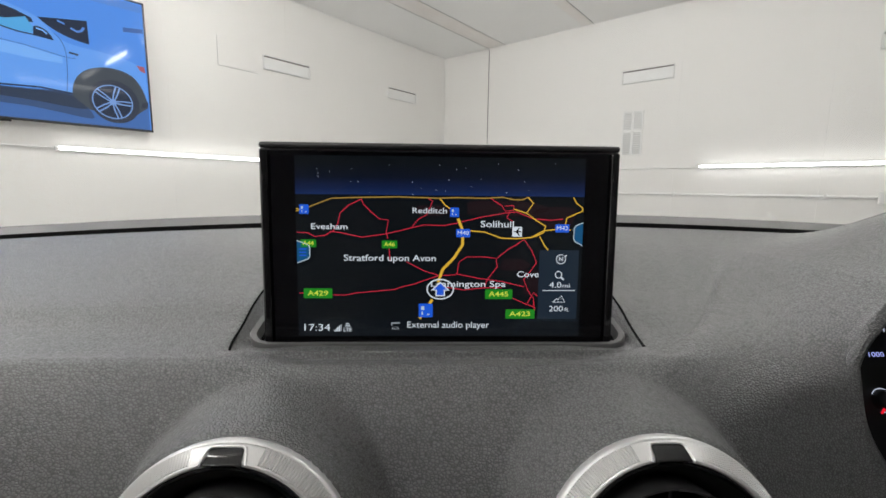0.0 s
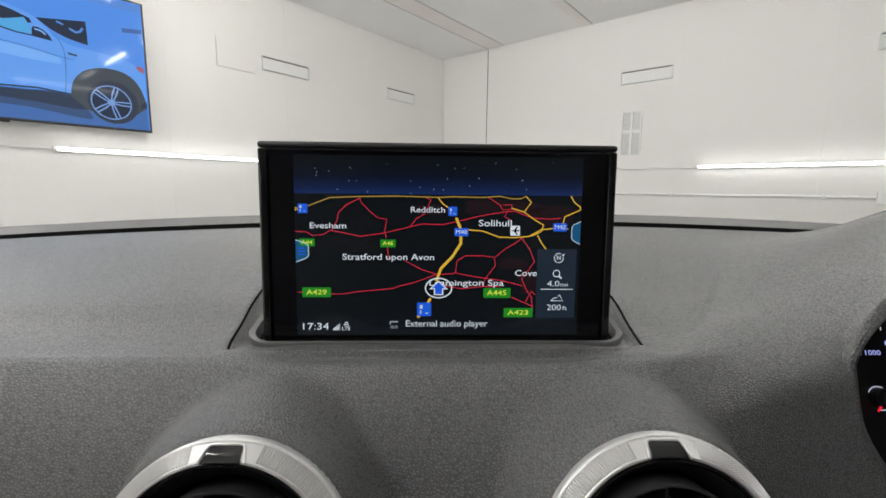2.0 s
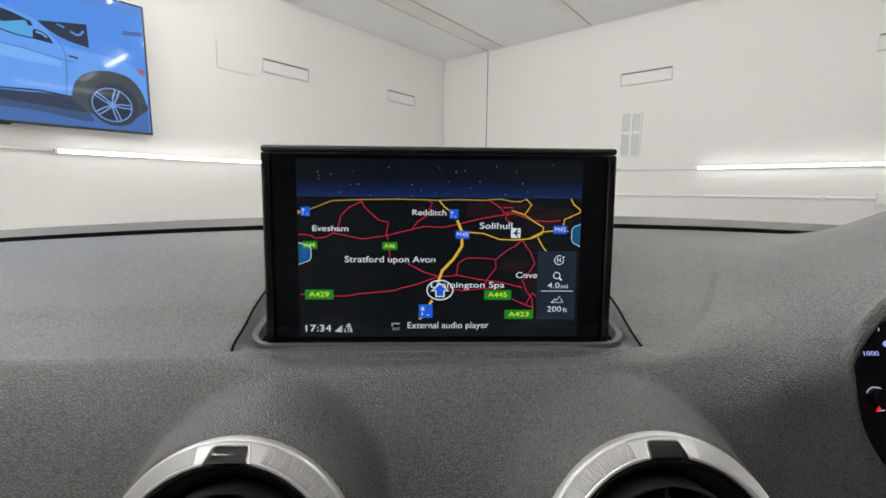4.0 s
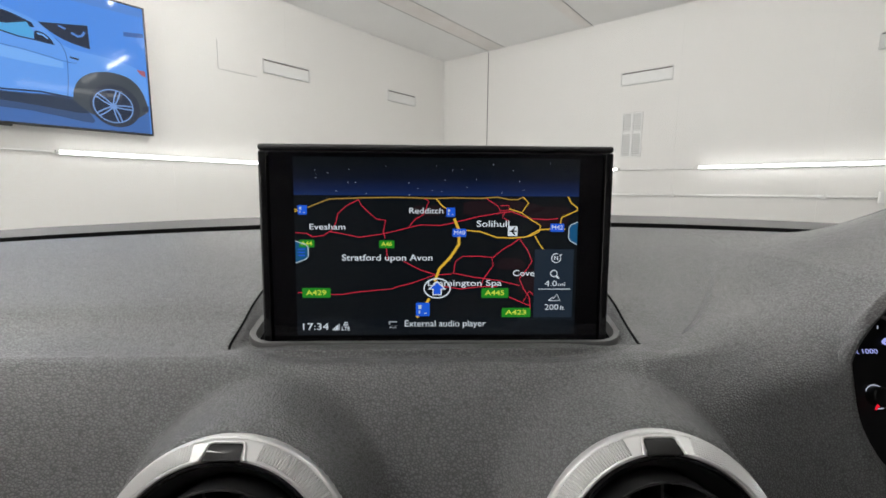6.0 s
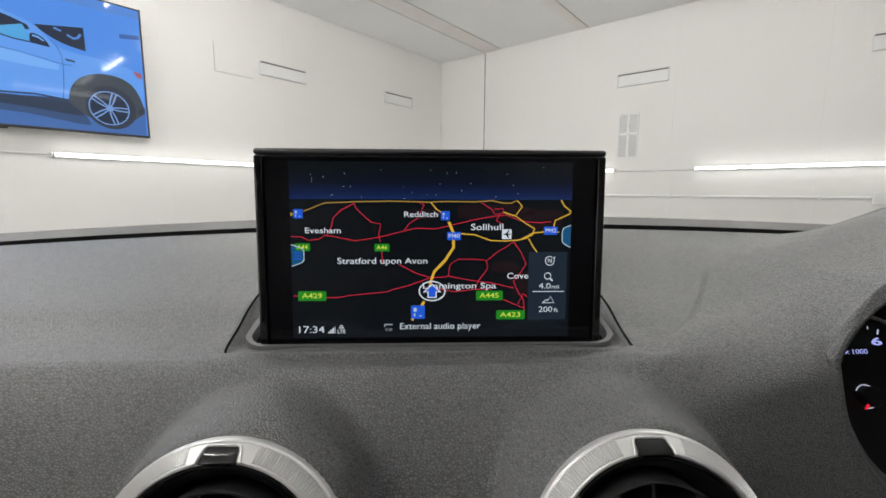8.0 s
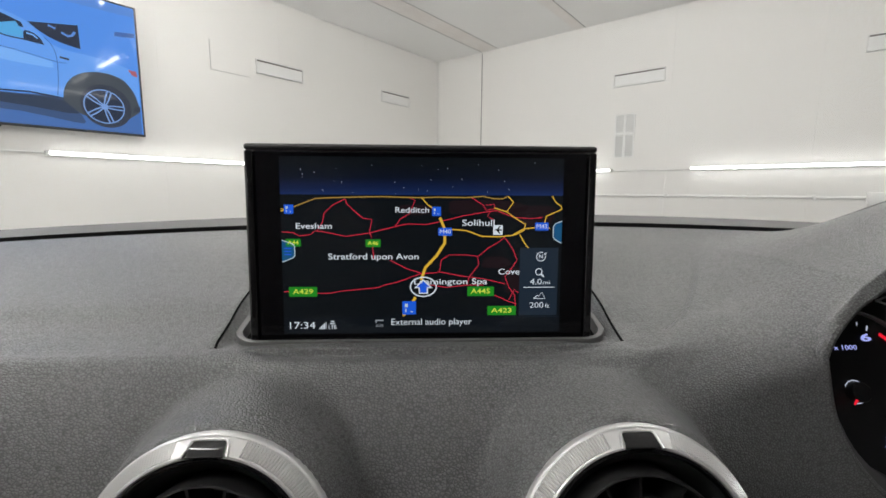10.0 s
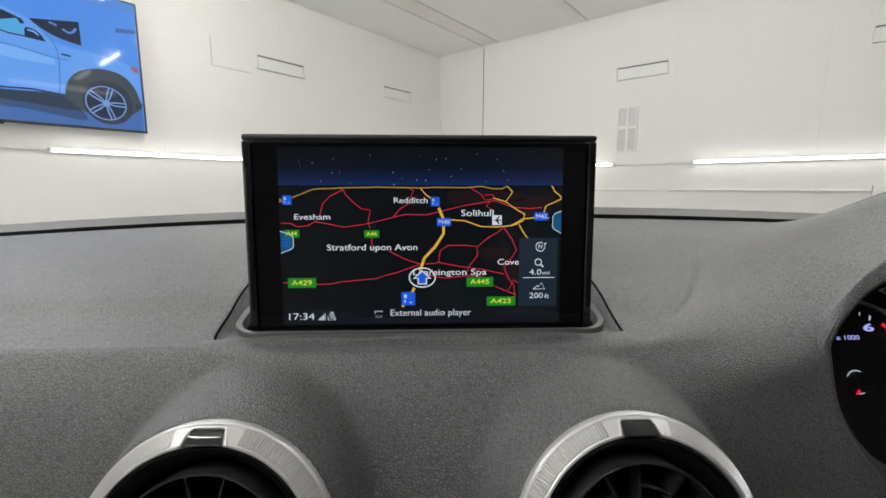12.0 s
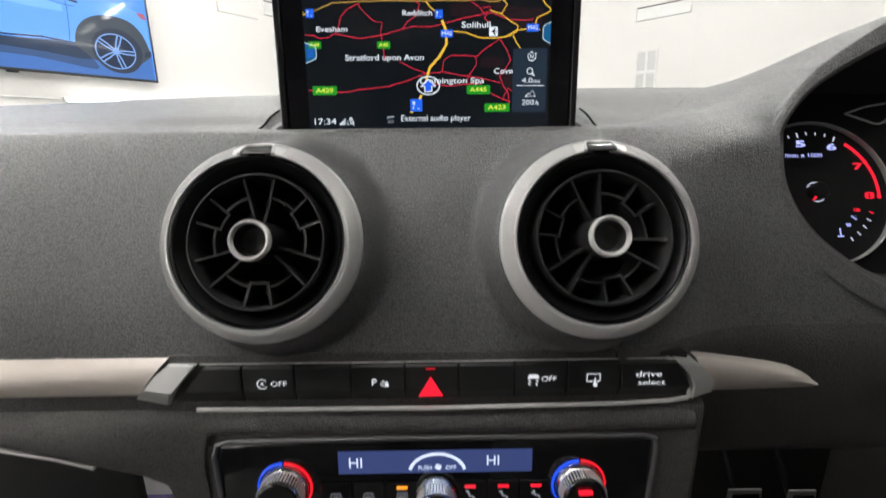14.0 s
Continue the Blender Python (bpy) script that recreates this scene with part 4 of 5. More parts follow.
for text, x, y, w, h in (("A44", -71.1, 51, 8.2, 4.2), ("A46", -27.8, 50.7, 8.2, 4.2), ("A429", -66.5, 23.8, 15.4, 5.4), ("A445", 32, 23.6, 15.0, 5.4), ("A423", 44.1, 12.5, 16.2, 5.2)):
    lit_box("road_shield", x - w / 2, x + w / 2, y - h / 2, y + h / 2, L4, SHIELD_GREEN, 0.5)
    writing("road_number", text, x / 1000, y / 1000, L5, h * 0.72 / 1000, SHIELD_TEXT, lit, wide=w * 0.72 / 1000, bold=0.00005)
for text, x, y, w, h in (("M40", 11.9, 57.1, 7.6, 4.4), ("M42", 65.9, 60.1, 7.6, 4.4), ("", -73.0, 69.2, 5.0, 5.0), ("", 7.1, 68.3, 4.8, 5.0), ("", -8.1, 14.4, 7.6, 7.6)):
    lit_box("road_shield", x - w / 2, x + w / 2, y - h / 2, y + h / 2, L4, SHIELD_BLUE, 0.5)
    if text:
        writing("road_number", text, x / 1000, y / 1000, L5, h * 0.75 / 1000, TEXT, lit, wide=w * 0.8 / 1000)
    else:
        k = w / 5
        lit_box("service_mark", x - 1.6 * k, x - 0.5 * k, y + 0.2 * k, y + 1.6 * k, L5, TAB_EDGE)
        lit_box("service_mark", x + 0.5 * k, x + 1.4 * k, y - 1.6 * k, y - 1.2 * k, L5, TAB_EDGE)
        lit_box("service_mark", x - 1.5 * k, x - 1.0 * k, y - 1.6 * k, y - 0.4 * k, L5, TAB_EDGE)
lit_box("airport_sign", 38.6, 43.9, 55.4, 60.8, L4, TEXT, 0.4)
lit_part("aeroplane_mark", poly(mm([(38.9, 58.1), (40.6, 58.5), (42.2, 60.4), (42.8, 60.2), (41.8, 58.5), (43.4, 58.4), (43.6, 58.1), (43.4, 57.8), (41.8, 57.7), (42.8, 56.0), (42.2, 55.8), (40.6, 57.7)]), L5), SCREEN_OFF)
lit_part("position_ring", ribbon([(-0.0002 + 0.0072 * math.cos(a), 0.0263 + 0.0054 * math.sin(a)) for a in (2 * math.pi * k / 40 for k in range(41))], 0.0007, L5), TEXT)
lit_part("position_arrow", poly(mm([(-0.2, 30.6), (5.0, 25.6), (2.4, 25.6), (2.4, 22.4), (-2.8, 22.4), (-2.8, 25.6), (-5.4, 25.6)]), L5 + 0.00004), TEXT)
lit_part("position_arrow", poly(mm([(-0.2, 29.6), (3.6, 26.1), (1.7, 26.1), (1.7, 23.0), (-2.1, 23.0), (-2.1, 26.1), (-4.0, 26.1)]), L5 + 0.0001), ARROW_BLUE)
lit_box("info_panel", 53.8, 75.6, 9.6, 48.2, L4 + 0.00003, PANEL_BLUE, 0.4)
lit_part("north_mark", ribbon(mm(arc(65.8, 43.2, 2.5, 60, 370, 24)), 0.00045, L5 + 0.00002), TEXT)
writing("north_letter", "N", 0.0658, 0.0432, L5, 0.0032, TEXT, lit, bold=0.00005)
lit_part("north_tick", poly(mm([(67.6, 45.0), (69.2, 45.6), (68.0, 43.8)]), L5), TEXT)
lit_part("zoom_lens", ribbon(mm(arc(64.8, 34.6, 1.8, 0, 360, 24)), 0.0005, L5), TEXT)
lit_part("zoom_lens", ribbon(mm([(66.1, 33.3), (67.7, 31.8)]), 0.0009, L5), TEXT)
writing("scale_text", "4.0", 0.0633, 0.0288, L5, 0.0046, TEXT, lit, wide=0.0068)
writing("scale_text", "mi", 0.0693, 0.0284, L5, 0.0034, TEXT, lit, wide=0.0040)
lit_part("divider", ribbon(mm([(56.2, 25.8), (74.2, 25.8)]), 0.0004, L5), TEXT)
lit_part("hill_mark", ribbon(mm([(62.2, 19.3), (64.2, 21.2), (65.0, 20.5), (66.8, 22.8), (68.8, 19.3), (62.0, 19.3)]), 0.00045, L5), TEXT)
writing("height_text", "200", 0.0640, 0.0154, L5, 0.0046, TEXT, lit, wide=0.0078)
writing("height_text", "ft", 0.0700, 0.0150, L5, 0.0034, TEXT, lit, wide=0.0025)
writing("clock", "17:34", -0.0679, 0.0046, L3, 0.0054, TEXT, lit, wide=0.0140)
for k in range(5):
    lit_box("signal_bar", -58.1 + 0.85 * k, -57.5 + 0.85 * k, 2.6, 3.5 + 0.75 * k, L3, TEXT if k < 4 else TEXT_DIM)
writing("network_text", "LTE", -0.0509, 0.0035, L3, 0.0030, TEXT, lit, wide=0.0044, bold=0.00004)
lit_box("network_mark", -52.2, -49.4, 5.4, 6.0, L3, TEXT)
lit_box("network_mark", -51.6, -49.8, 6.6, 7.2, L3, TEXT)
writing("source_text", "AUX", -0.0246, 0.0043, L3, 0.0024, TEXT_DIM, lit, wide=0.0042)
lit_box("source_mark", -27.0, -22.4, 7.0, 7.7, L3, TEXT_DIM)
lit_box("source_mark", -27.0, -26.4, 5.8, 7.0, L3, TEXT_DIM)
writing("source_name", "External audio player", 0.0043, 0.0062, L3, 0.0051, TEXT, lit, wide=0.0452)
lit_part("bar_edge", ribbon(mm([(44, 1.0), (41, 1.0), (46.5, 8.8), (77, 8.8)]), 0.0002, L2), PANEL_BLUE)
lit_part("menu_tab", poly(mm([(-77.2, 40.4), (-71.5, 42.6), (-70.4, 44), (-70.4, 49), (-71.5, 50.4), (-77.2, 52.4)]), L4), TAB_BLUE)
lit_part("menu_tab_edge", ribbon(mm([(-77.2, 40.4), (-71.5, 42.6), (-70.4, 44), (-70.4, 49), (-71.5, 50.4), (-77.2, 52.4)]), 0.0005, L5), TAB_EDGE)
for k in range(3):
    lit_box("menu_line", -76.0, -72.2, 44.2 + 1.7 * k, 44.8 + 1.7 * k, L5, ARROW_BLUE)
lit_part("option_tab", poly(mm([(77.2, 50.8), (73.4, 52.8), (72.4, 54.4), (72.4, 60.0), (73.4, 61.6), (77.2, 63.2)]), L4), TAB_BLUE)
lit_part("option_tab_edge", ribbon(mm([(77.2, 50.8), (73.4, 52.8), (72.4, 54.4), (72.4, 60.0), (73.4, 61.6), (77.2, 63.2)]), 0.0005, L5), TAB_EDGE)

# The tray in which the display stands
tray = thing("display_tray", Matrix.Translation((0, 0.2265, 1.0178)) @ Matrix.Rotation(radians(14), 4, "X"), "grey rounded plastic tray round the foot of the display", "tray")
outer, inner = rounded(-0.1060, 0.1060, -0.0100, 0.032, 0.015, 8), rounded(-0.1022, 0.1022, -0.0072, 0.029, 0.012, 8)
bm = bmesh.new()
loops = [[bm.verts.new((x, y, z)) for x, y in pts] for pts, z in ((outer, -0.004), (outer, 0.0003), ([(x * 0.993, y * 0.95) for x, y in outer], 0.0014), (inner, 0.0010), ([(x * 0.995, y * 0.93) for x, y in inner], -0.006))]
for p, q in zip(loops, loops[1:]):
    for i in range(len(p)):
        bm.faces.new((p[i], p[(i + 1) % len(p)], q[(i + 1) % len(p)], q[i]))
part("tray_rim", bm, GREY_TRIM, tray, "grey rounded rim")
part("tray_floor", poly([(x * 0.996, y * 0.95) for x, y in inner], -0.0052), GAP_BLACK, tray, smooth=False)


# Round air vents
def vent_matrix(c):
    s, k = math.sin(VENT_TILT), math.cos(VENT_TILT)
    return Matrix(((1, 0, 0, c[0]), (0, s, -k, c[1]), (0, k, s, c[2]), (0, 0, 0, 1)))


def air_vent(m, spin):
    ob = thing("air_vent", m, "round black car air vent with a knurled silver bezel", "air vent", "round vents in the dashboard")
    r0, z0, r1, z1 = 0.0457, 0.0042, 0.0412, 0.0090
    bm = bmesh.new()
    add_lathe(bm, [(0.0440, -0.010), (0.0464, -0.006), (0.0468, 0.0016), (0.0467, 0.0030), (0.0463, 0.0040), (0.0459, 0.0043), (0.0458, 0.0038), (r0, z0)], 120)
    add_lathe(bm, [(r1, z1), (0.0407, 0.0095), (0.0399, 0.0095), (0.0395, 0.0085)], 120)
    add_lathe(bm, [(r0, z0 - 0.0003), (r0 - 0.0004, z0 + 0.0006), (r1, z1)], 10, 90 - 16.2, 90 + 16.2)
    part("bezel", bm, SATIN, ob, "satin silver bezel")
    bm = bmesh.new()
    n, rows = 232, 9
    nx, nz = (z1 - z0), (r0 - r1)
    ln = math.hypot(nx, nz)
    base = []
    for i in range(n + 1):
        a = radians(90 + 16.3 + (360 - 32.6) * i / n)
        base.append([bm.verts.new(((r0 + (r1 - r0) * j / rows) * math.cos(a), (r0 + (r1 - r0) * j / rows) * math.sin(a), z0 + (z1 - z0) * j / rows)) for j in range(rows + 1)])
    for i in range(n):
        a = radians(90 + 16.3 + (360 - 32.6) * (i + 0.5) / n)
        for j in range(rows):
            t = (j + 0.5) / rows
            r, z = r0 + (r1 - r0) * t + 0.00075 * nx / ln, z0 + (z1 - z0) * t + 0.00075 * nz / ln
            v = bm.verts.new((r * math.cos(a), r * math.sin(a), z))
            q = (base[i][j], base[i + 1][j], base[i + 1][j + 1], base[i][j + 1])
            for k in range(4):
                bm.faces.new((q[k], q[(k + 1) % 4], v))
    part("knurled_band", bm, KNURL, ob, "fine diamond-knurled silver band", smooth=False)
    part("gloss_ring", lathe([(0.0395, 0.0087), (0.0391, 0.0093), (0.0385, 0.0093), (0.0379, 0.0086), (0.0376, 0.0078)], 96), GLOSS_BLACK, ob, "glossy black inner ring")
    part("inner_cone", lathe([(0.0376, 0.0078), (0.0360, 0.0060), (0.0338, 0.0030), (0.0318, -0.003), (0.0314, -0.009)], 96), CONE_BLACK, ob, "satin black inner cone")
    part("duct", lathe([(0.0316, -0.007), (0.0310, -0.018), (0.029, -0.034), (0.0001, -0.034)], 48), DARK, ob, "dark duct")
    part("rotor_ring", lathe([(0.0313, -0.006), (0.0312, 0.0090), (0.0308, 0.0100), (0.0301, 0.0100), (0.0297, 0.0086), (0.0292, -0.010)], 72), VENT_BLACK, ob, "matt black rotor ring")
    def vane(angle, prof):
        a = radians(angle)
        bm = bmesh.new()
        d, t = Vector((math.cos(a), math.sin(a), 0)), Vector((-math.sin(a), math.cos(a), 0)) * 0.00055
        f = [[bm.verts.new(d * r + t * e + Vector((0, 0, z))) for r, z in prof] for e in (-1, 1)]
        bm.faces.new(f[0]), bm.faces.new(f[1][::-1])
        for i in range(len(prof)):
            j = (i + 1) % len(prof)
            bm.faces.new((f[0][i], f[1][i], f[1][j], f[0][j]))
        part("vane", bm, VENT_BLACK, ob, smooth=False)

    for k in range(3):
        mid = spin + 120 * k
        for s in (-1, 1):
            vane(mid + s * 13.5, [(0.0082, -0.010), (0.0082, 0.0054), (0.018, 0.0052), (0.0296, 0.0070), (0.0300, -0.010)])
            vane(mid + 60 + s * 12, [(0.0188, -0.010), (0.0188, 0.0048), (0.0198, 0.0052), (0.0296, 0.0070), (0.0300, -0.010)])
        for a, b in ((mid + 13.5, mid + 48), (mid + 72, mid + 106.5)):
            part("mid_ring", lathe([(0.0215, -0.010), (0.0215, 0.0050), (0.0205, 0.0050), (0.0205, -0.010)], 8, a, b), VENT_BLACK, ob)
        part("vane_cap", lathe([(0.0195, -0.010), (0.0195, 0.0050), (0.0185, 0.0050), (0.0185, -0.010)], 6, mid + 47, mid + 73), VENT_BLACK, ob)
    part("hub", lathe([(0.0098, -0.010), (0.0092, 0.010), (0.0087, 0.0160), (0.0077, 0.0166), (0.0071, 0.0145), (0.0062, 0.009), (0.0001, 0.008)], 48), VENT_BLACK, ob, "black hub cup")
    part("hub_ring", lathe([(0.0092, 0.0140), (0.0091, 0.0166), (0.0086, 0.0176), (0.0078, 0.0174), (0.0072, 0.0152)], 64), BRIGHT, ob, "polished chrome hub ring")
    cone = lambda r: z0 + (r0 - r) / (r0 - r1) * (z1 - z0) if r > r1 else z1 + (r1 - r) * 0.5
    bm = bmesh.new()
    sheet = [[bm.verts.new((x * w, r, cone(r) + d)) for x in (-1, -0.5, 0, 0.5, 1)] for r, w, d in ((0.0446, 0.0054, 0.0), (0.0442, 0.0059, 0.0005), (0.0412, 0.0064, 0.0008), (0.0397, 0.0068, 0.0006), (0.0391, 0.0068, -0.003))]
    for p, q in zip(sheet, sheet[1:]):
        for j in range(4):
            bm.faces.new((p[j], p[j + 1], q[j + 1], q[j]))
    part("shut_off_tab", bm, GLOSS_BLACK, ob, "small glossy black adjusting tab")
    part("tab_frame", tube([(x, r, cone(r) + 0.0006) for x, r in ((-0.0079, 0.0398), (-0.0069, 0.0434), (-0.0062, 0.0445), (-0.0050, 0.0449), (0.0050, 0.0449), (0.0062, 0.0445), (0.0069, 0.0434), (0.0079, 0.0398))], 0.0006, 8), SATIN, ob, "bright edge round the tab")
    return ob


air_vent(vent_matrix(VENT_C[0]), 90)
air_vent(vent_matrix(VENT_C[1]), 104)


# The row of switches
def upright(x, y, z, tip=0.0):
    return pose(x, y, z, 90 - tip, 0, 0)


row = thing("switch_row", upright(0, 0.1335, 0.8880), "row of black dashboard switches with a lit red hazard triangle", "switch")
CUTS = (-0.1345, -0.0970, -0.0700, -0.0410, -0.0130, 0.0150, 0.0438, 0.0712, 0.0992, 0.1365)
part("bed", box(-0.136, 0.1380, -0.0135, 0.0114, -0.016, -0.0078, bevel=0.001), DARK, row)
SWITCHES = []
for i, (a, b) in enumerate(zip(CUTS, CUTS[1:])):
    bm = bmesh.new()
    outline = ((0.0104, -0.0075), (0.0104, -0.0016), (0.0092, -0.0004), (-0.0030, 0.0006), (-0.0042, 0.0003), (-0.0108, -0.0034), (-0.0116, -0.0045), (-0.0116, -0.0075))
    ends = []
    for x, out in ((a + 0.0005, -1), (b - 0.0005, 1)):
        ends.append([bm.verts.new((x + (0.018 * (y + 0.0116) / 0.0220 if i == 0 and out < 0 else 0) - (0.008 * max(0, y) / 0.0104 if i == 8 and out > 0 else 0), y, z)) for y, z in outline])
    bm.faces.new(ends[0]), bm.faces.new(ends[1][::-1])
    for j in range(8):
        bm.faces.new((ends[0][j], ends[1][j], ends[1][(j + 1) % 8], ends[0][(j + 1) % 8]))
    bmesh.ops.bevel(bm, geom=[e for e in bm.edges], offset=0.0003, segments=1, affect="EDGES")
    SWITCHES.append(part("switch", bm, SOFT_BLACK, row, "black rocker switch", smooth=False))
SZ = 0.0009
writing("symbol_text", "OFF", -0.0780, 0.0012, SZ, 0.0042, ICON_LIT, SWITCHES[1], wide=0.0082)
part("symbol", ribbon(arc(-0.0865, 0.0012, 0.0026, 40, 330, 20), 0.0005, SZ), ICON_LIT, SWITCHES[1], smooth=False)
writing("symbol_text", "A", -0.0865, 0.0012, SZ, 0.0034, ICON_LIT, SWITCHES[1])
writing("symbol_text", "P", -0.0290, 0.0012, SZ, 0.0058, ICON_LIT, SWITCHES[3])
for k in range(3):
    part("symbol", ribbon(arc(-0.0268, 0.0002, 0.0014 + 0.0011 * k, -30, 45, 6), 0.0004, SZ), ICON_LIT, SWITCHES[3], smooth=False)
part("symbol", poly([(-0.0236, -0.0012), (-0.0214, -0.0012), (-0.0216, 0.0006), (-0.0224, 0.0022)], SZ), ICON_LIT, SWITCHES[3], smooth=False)
part("hazard_triangle", poly([(-0.0062, -0.0070), (0.0068, -0.0070), (0.0003, 0.0044)], 0.0012, 0.0004), RED_LIT, SWITCHES[4], "lit red triangle", False)
part("hazard_light", box(-0.0022, 0.0028, 0.0080, 0.0088, 0.0, 0.0006), RED_DIM, SWITCHES[4], "dim red light bar", False)
writing("symbol_text", "OFF", 0.0616, 0.0020, SZ, 0.0042, ICON_LIT, SWITCHES[6], wide=0.0078)
part("symbol", poly([(0.0503, 0.0022), (0.0565, 0.0022), (0.0557, 0.0046), (0.0511, 0.0046)], SZ), ICON_LIT, SWITCHES[6], smooth=False)
for x in (0.0509, 0.0547):
    part("symbol", ribbon([(x, 0.0018), (x + 0.0013, 0.0006), (x, -0.0006), (x + 0.0012, -0.0018)], 0.0006, SZ), ICON_LIT, SWITCHES[6], smooth=False)
part("symbol", ribbon([(0.0813, 0.0002), (0.0813, 0.0044), (0.0881, 0.0044), (0.0881, 0.0002), (0.0813, 0.0002)], 0.0006, SZ), ICON_LIT, SWITCHES[7], smooth=False)
part("symbol", poly([(0.0851, 0.0022), (0.0859, 0.0022), (0.0859, -0.0004), (0.0871, -0.0012), (0.0867, -0.0030), (0.0851, -0.0030), (0.0845, -0.0014), (0.0851, -0.0006)], SZ + 0.0001), ICON_LIT, SWITCHES[7], smooth=False)
writing("symbol_text", "drive", 0.1134, 0.0038, SZ, 0.0047, ICON_LIT, SWITCHES[8], wide=0.0134)
writing("symbol_text", "select", 0.1152, -0.0010, SZ, 0.0043, ICON_LIT, SWITCHES[8], wide=0.0140)
part("lower_chrome", tube([(-0.123, -0.0142, -0.001), (0.0, -0.0146, 0.0), (0.10, -0.0142, -0.001), (0.1275, -0.0136, -0.002), (0.1377, -0.0126, -0.003)], 0.0012, 8), BRIGHT, row, "thin chrome strip under the switches")
part("upper_chrome", tube([(-0.119, 0.0110, -0.003), (0.0, 0.0113, -0.002), (0.125, 0.0108, -0.003)], 0.0004, 6), SATIN, row, "hairline silver edge above the switches")
part("end_chrome", tube([(0.1240, 0.0109, -0.003), (0.1305, 0.0086, -0.003), (0.1365, 0.0028, -0.003), (0.1380, -0.0034, -0.003), (0.1379, -0.0124, -0.003)], 0.0010, 8), BRIGHT, row, "bright edge round the end of the row")


def bar(name, m, xs_, section, mat, label, category, ends=None):
    """A trim bar: a section (y, z) swept along x; ends: a shift of x by y at the two ends."""
    ob = thing(name, m, label, category)
    bm = bmesh.new()
    rows_ = []
    for i, (x, k) in enumerate(xs_):
        sl = ends[0] + (ends[1] - ends[0]) * i / (len(xs_) - 1)
        rows_.append([bm.verts.new((x + sl * y, y * k, z)) for y, z in section])
    for p, q in zip(rows_, rows_[1:]):
        for j in range(len(section) - 1):
            bm.faces.new((p[j], q[j], q[j + 1], p[j + 1]))
    bm.faces.new(rows_[0]), bm.faces.new(rows_[-1][::-1])
    part("strip", bm, mat, ob)
    return ob


CURVED = [(-0.0132, -0.010), (-0.0130, -0.003), (-0.0095, 0.0006), (-0.001, 0.0022), (0.0065, 0.0010), (0.0098, -0.002), (0.0102, -0.010)]
bar("trim_strip", upright(0, 0.1350, 0.8930), [(-0.74, 1.1), (-0.45, 1.03), (-0.25, 1.0), (-0.1434, 1.0)], CURVED, ALU, "pale brushed aluminium trim strip along the dashboard", "trim strip", (0, 0.86))


def facets(name, y, loops, label):
    """A silver cap of facets: each loop holds (x, z, how far it stands proud)."""
    ob = thing(name, Matrix.Translation((loops[0][0][0], y, loops[0][0][1])), label, "trim")
    x0, z0 = loops[0][0][:2]
    bm = bmesh.new()
    for loop in loops:
        bm.faces.new([bm.verts.new((x - x0, -d, z - z0)) for x, z, d in loop])
    bmesh.ops.remove_doubles(bm, verts=bm.verts, dist=1e-6)
    rim_edges = [e for e in bm.edges if len(e.link_faces) == 1]
    out = bmesh.ops.extrude_edge_only(bm, edges=rim_edges)
    for v in out["geom"]:
        if isinstance(v, bmesh.types.BMVert):
            v.co.y += 0.012
    bmesh.ops.bevel(bm, geom=[e for e in bm.edges if len(e.link_faces) == 2], offset=0.0007, segments=2, affect="EDGES")
    part("cap", bm, SATIN, ob)


facets("trim_end", 0.1340, [
    [(-0.1345, 0.9000, -0.001), (-0.1200, 0.8993, -0.001), (-0.1262, 0.8928, 0.0022), (-0.1330, 0.8846, 0.0030), (-0.1480, 0.8868, 0.0026), (-0.1412, 0.8945, 0.0020)],
    [(-0.1480, 0.8868, 0.0026), (-0.1330, 0.8846, 0.0030), (-0.1378, 0.8758, -0.0012), (-0.1552, 0.8797, -0.0014)]], "silver trim end beside the switches")
facets("trim_end", 0.1342, [
    [(0.1290, 0.8975, -0.0002), (0.1412, 0.8955, -0.0002), (0.1492, 0.8862, 0.0012), (0.1377, 0.8850, 0.0020), (0.1360, 0.8900, 0.0010)],
    [(0.1377, 0.8850, 0.0020), (0.1492, 0.8862, 0.0012), (0.1496, 0.8795, -0.0004), (0.1387, 0.8750, -0.0008)]], "silver trim end beside the switches")


def tapered(name, m, stations, mat, label, category):
    """A short strip with its own lower and upper edge at each x, bulged between them."""
    ob = thing(name, m, label, category)
    bm = bmesh.new()
    rows_ = []
    for x, lean, lo, hi in stations:
        h = hi - lo
        rows_.append([bm.verts.new((x + lean * (0.5 - k), lo + h * k, z)) for k, z in ((0, -0.008), (0.02, -0.001), (0.2, 0.0012), (0.52, 0.0022), (0.8, 0.0008), (0.98, -0.0022), (1, -0.008))])
    for p, q in zip(rows_, rows_[1:]):
        for j in range(6):
            bm.faces.new((p[j], q[j], q[j + 1], p[j + 1]))
    bm.faces.new(rows_[0]), bm.faces.new(rows_[-1][::-1])
    part("strip", bm, mat, ob)
    return ob


tapered("trim_strip", upright(0, 0.1436, 0.8848), [(0.1490, 0.009, -0.0108, 0.0100), (0.1620, 0.005, -0.0108, 0.0082), (0.1750, 0.003, -0.0106, 0.0060), (0.1890, 0.0, -0.0102, 0.0036), (0.2015, 0.0, -0.0097, 0.0006), (0.2100, 0.0, -0.0090, -0.0032), (0.2126, 0.0, -0.0074, -0.0056)], ALU, "short tapering pale aluminium trim strip", "trim strip")

# Climate controls
climate = thing("climate_panel", upright(0.0025, 0.1325, 0.8200, 4), "glossy black climate control panel with three knurled knobs", "climate control")
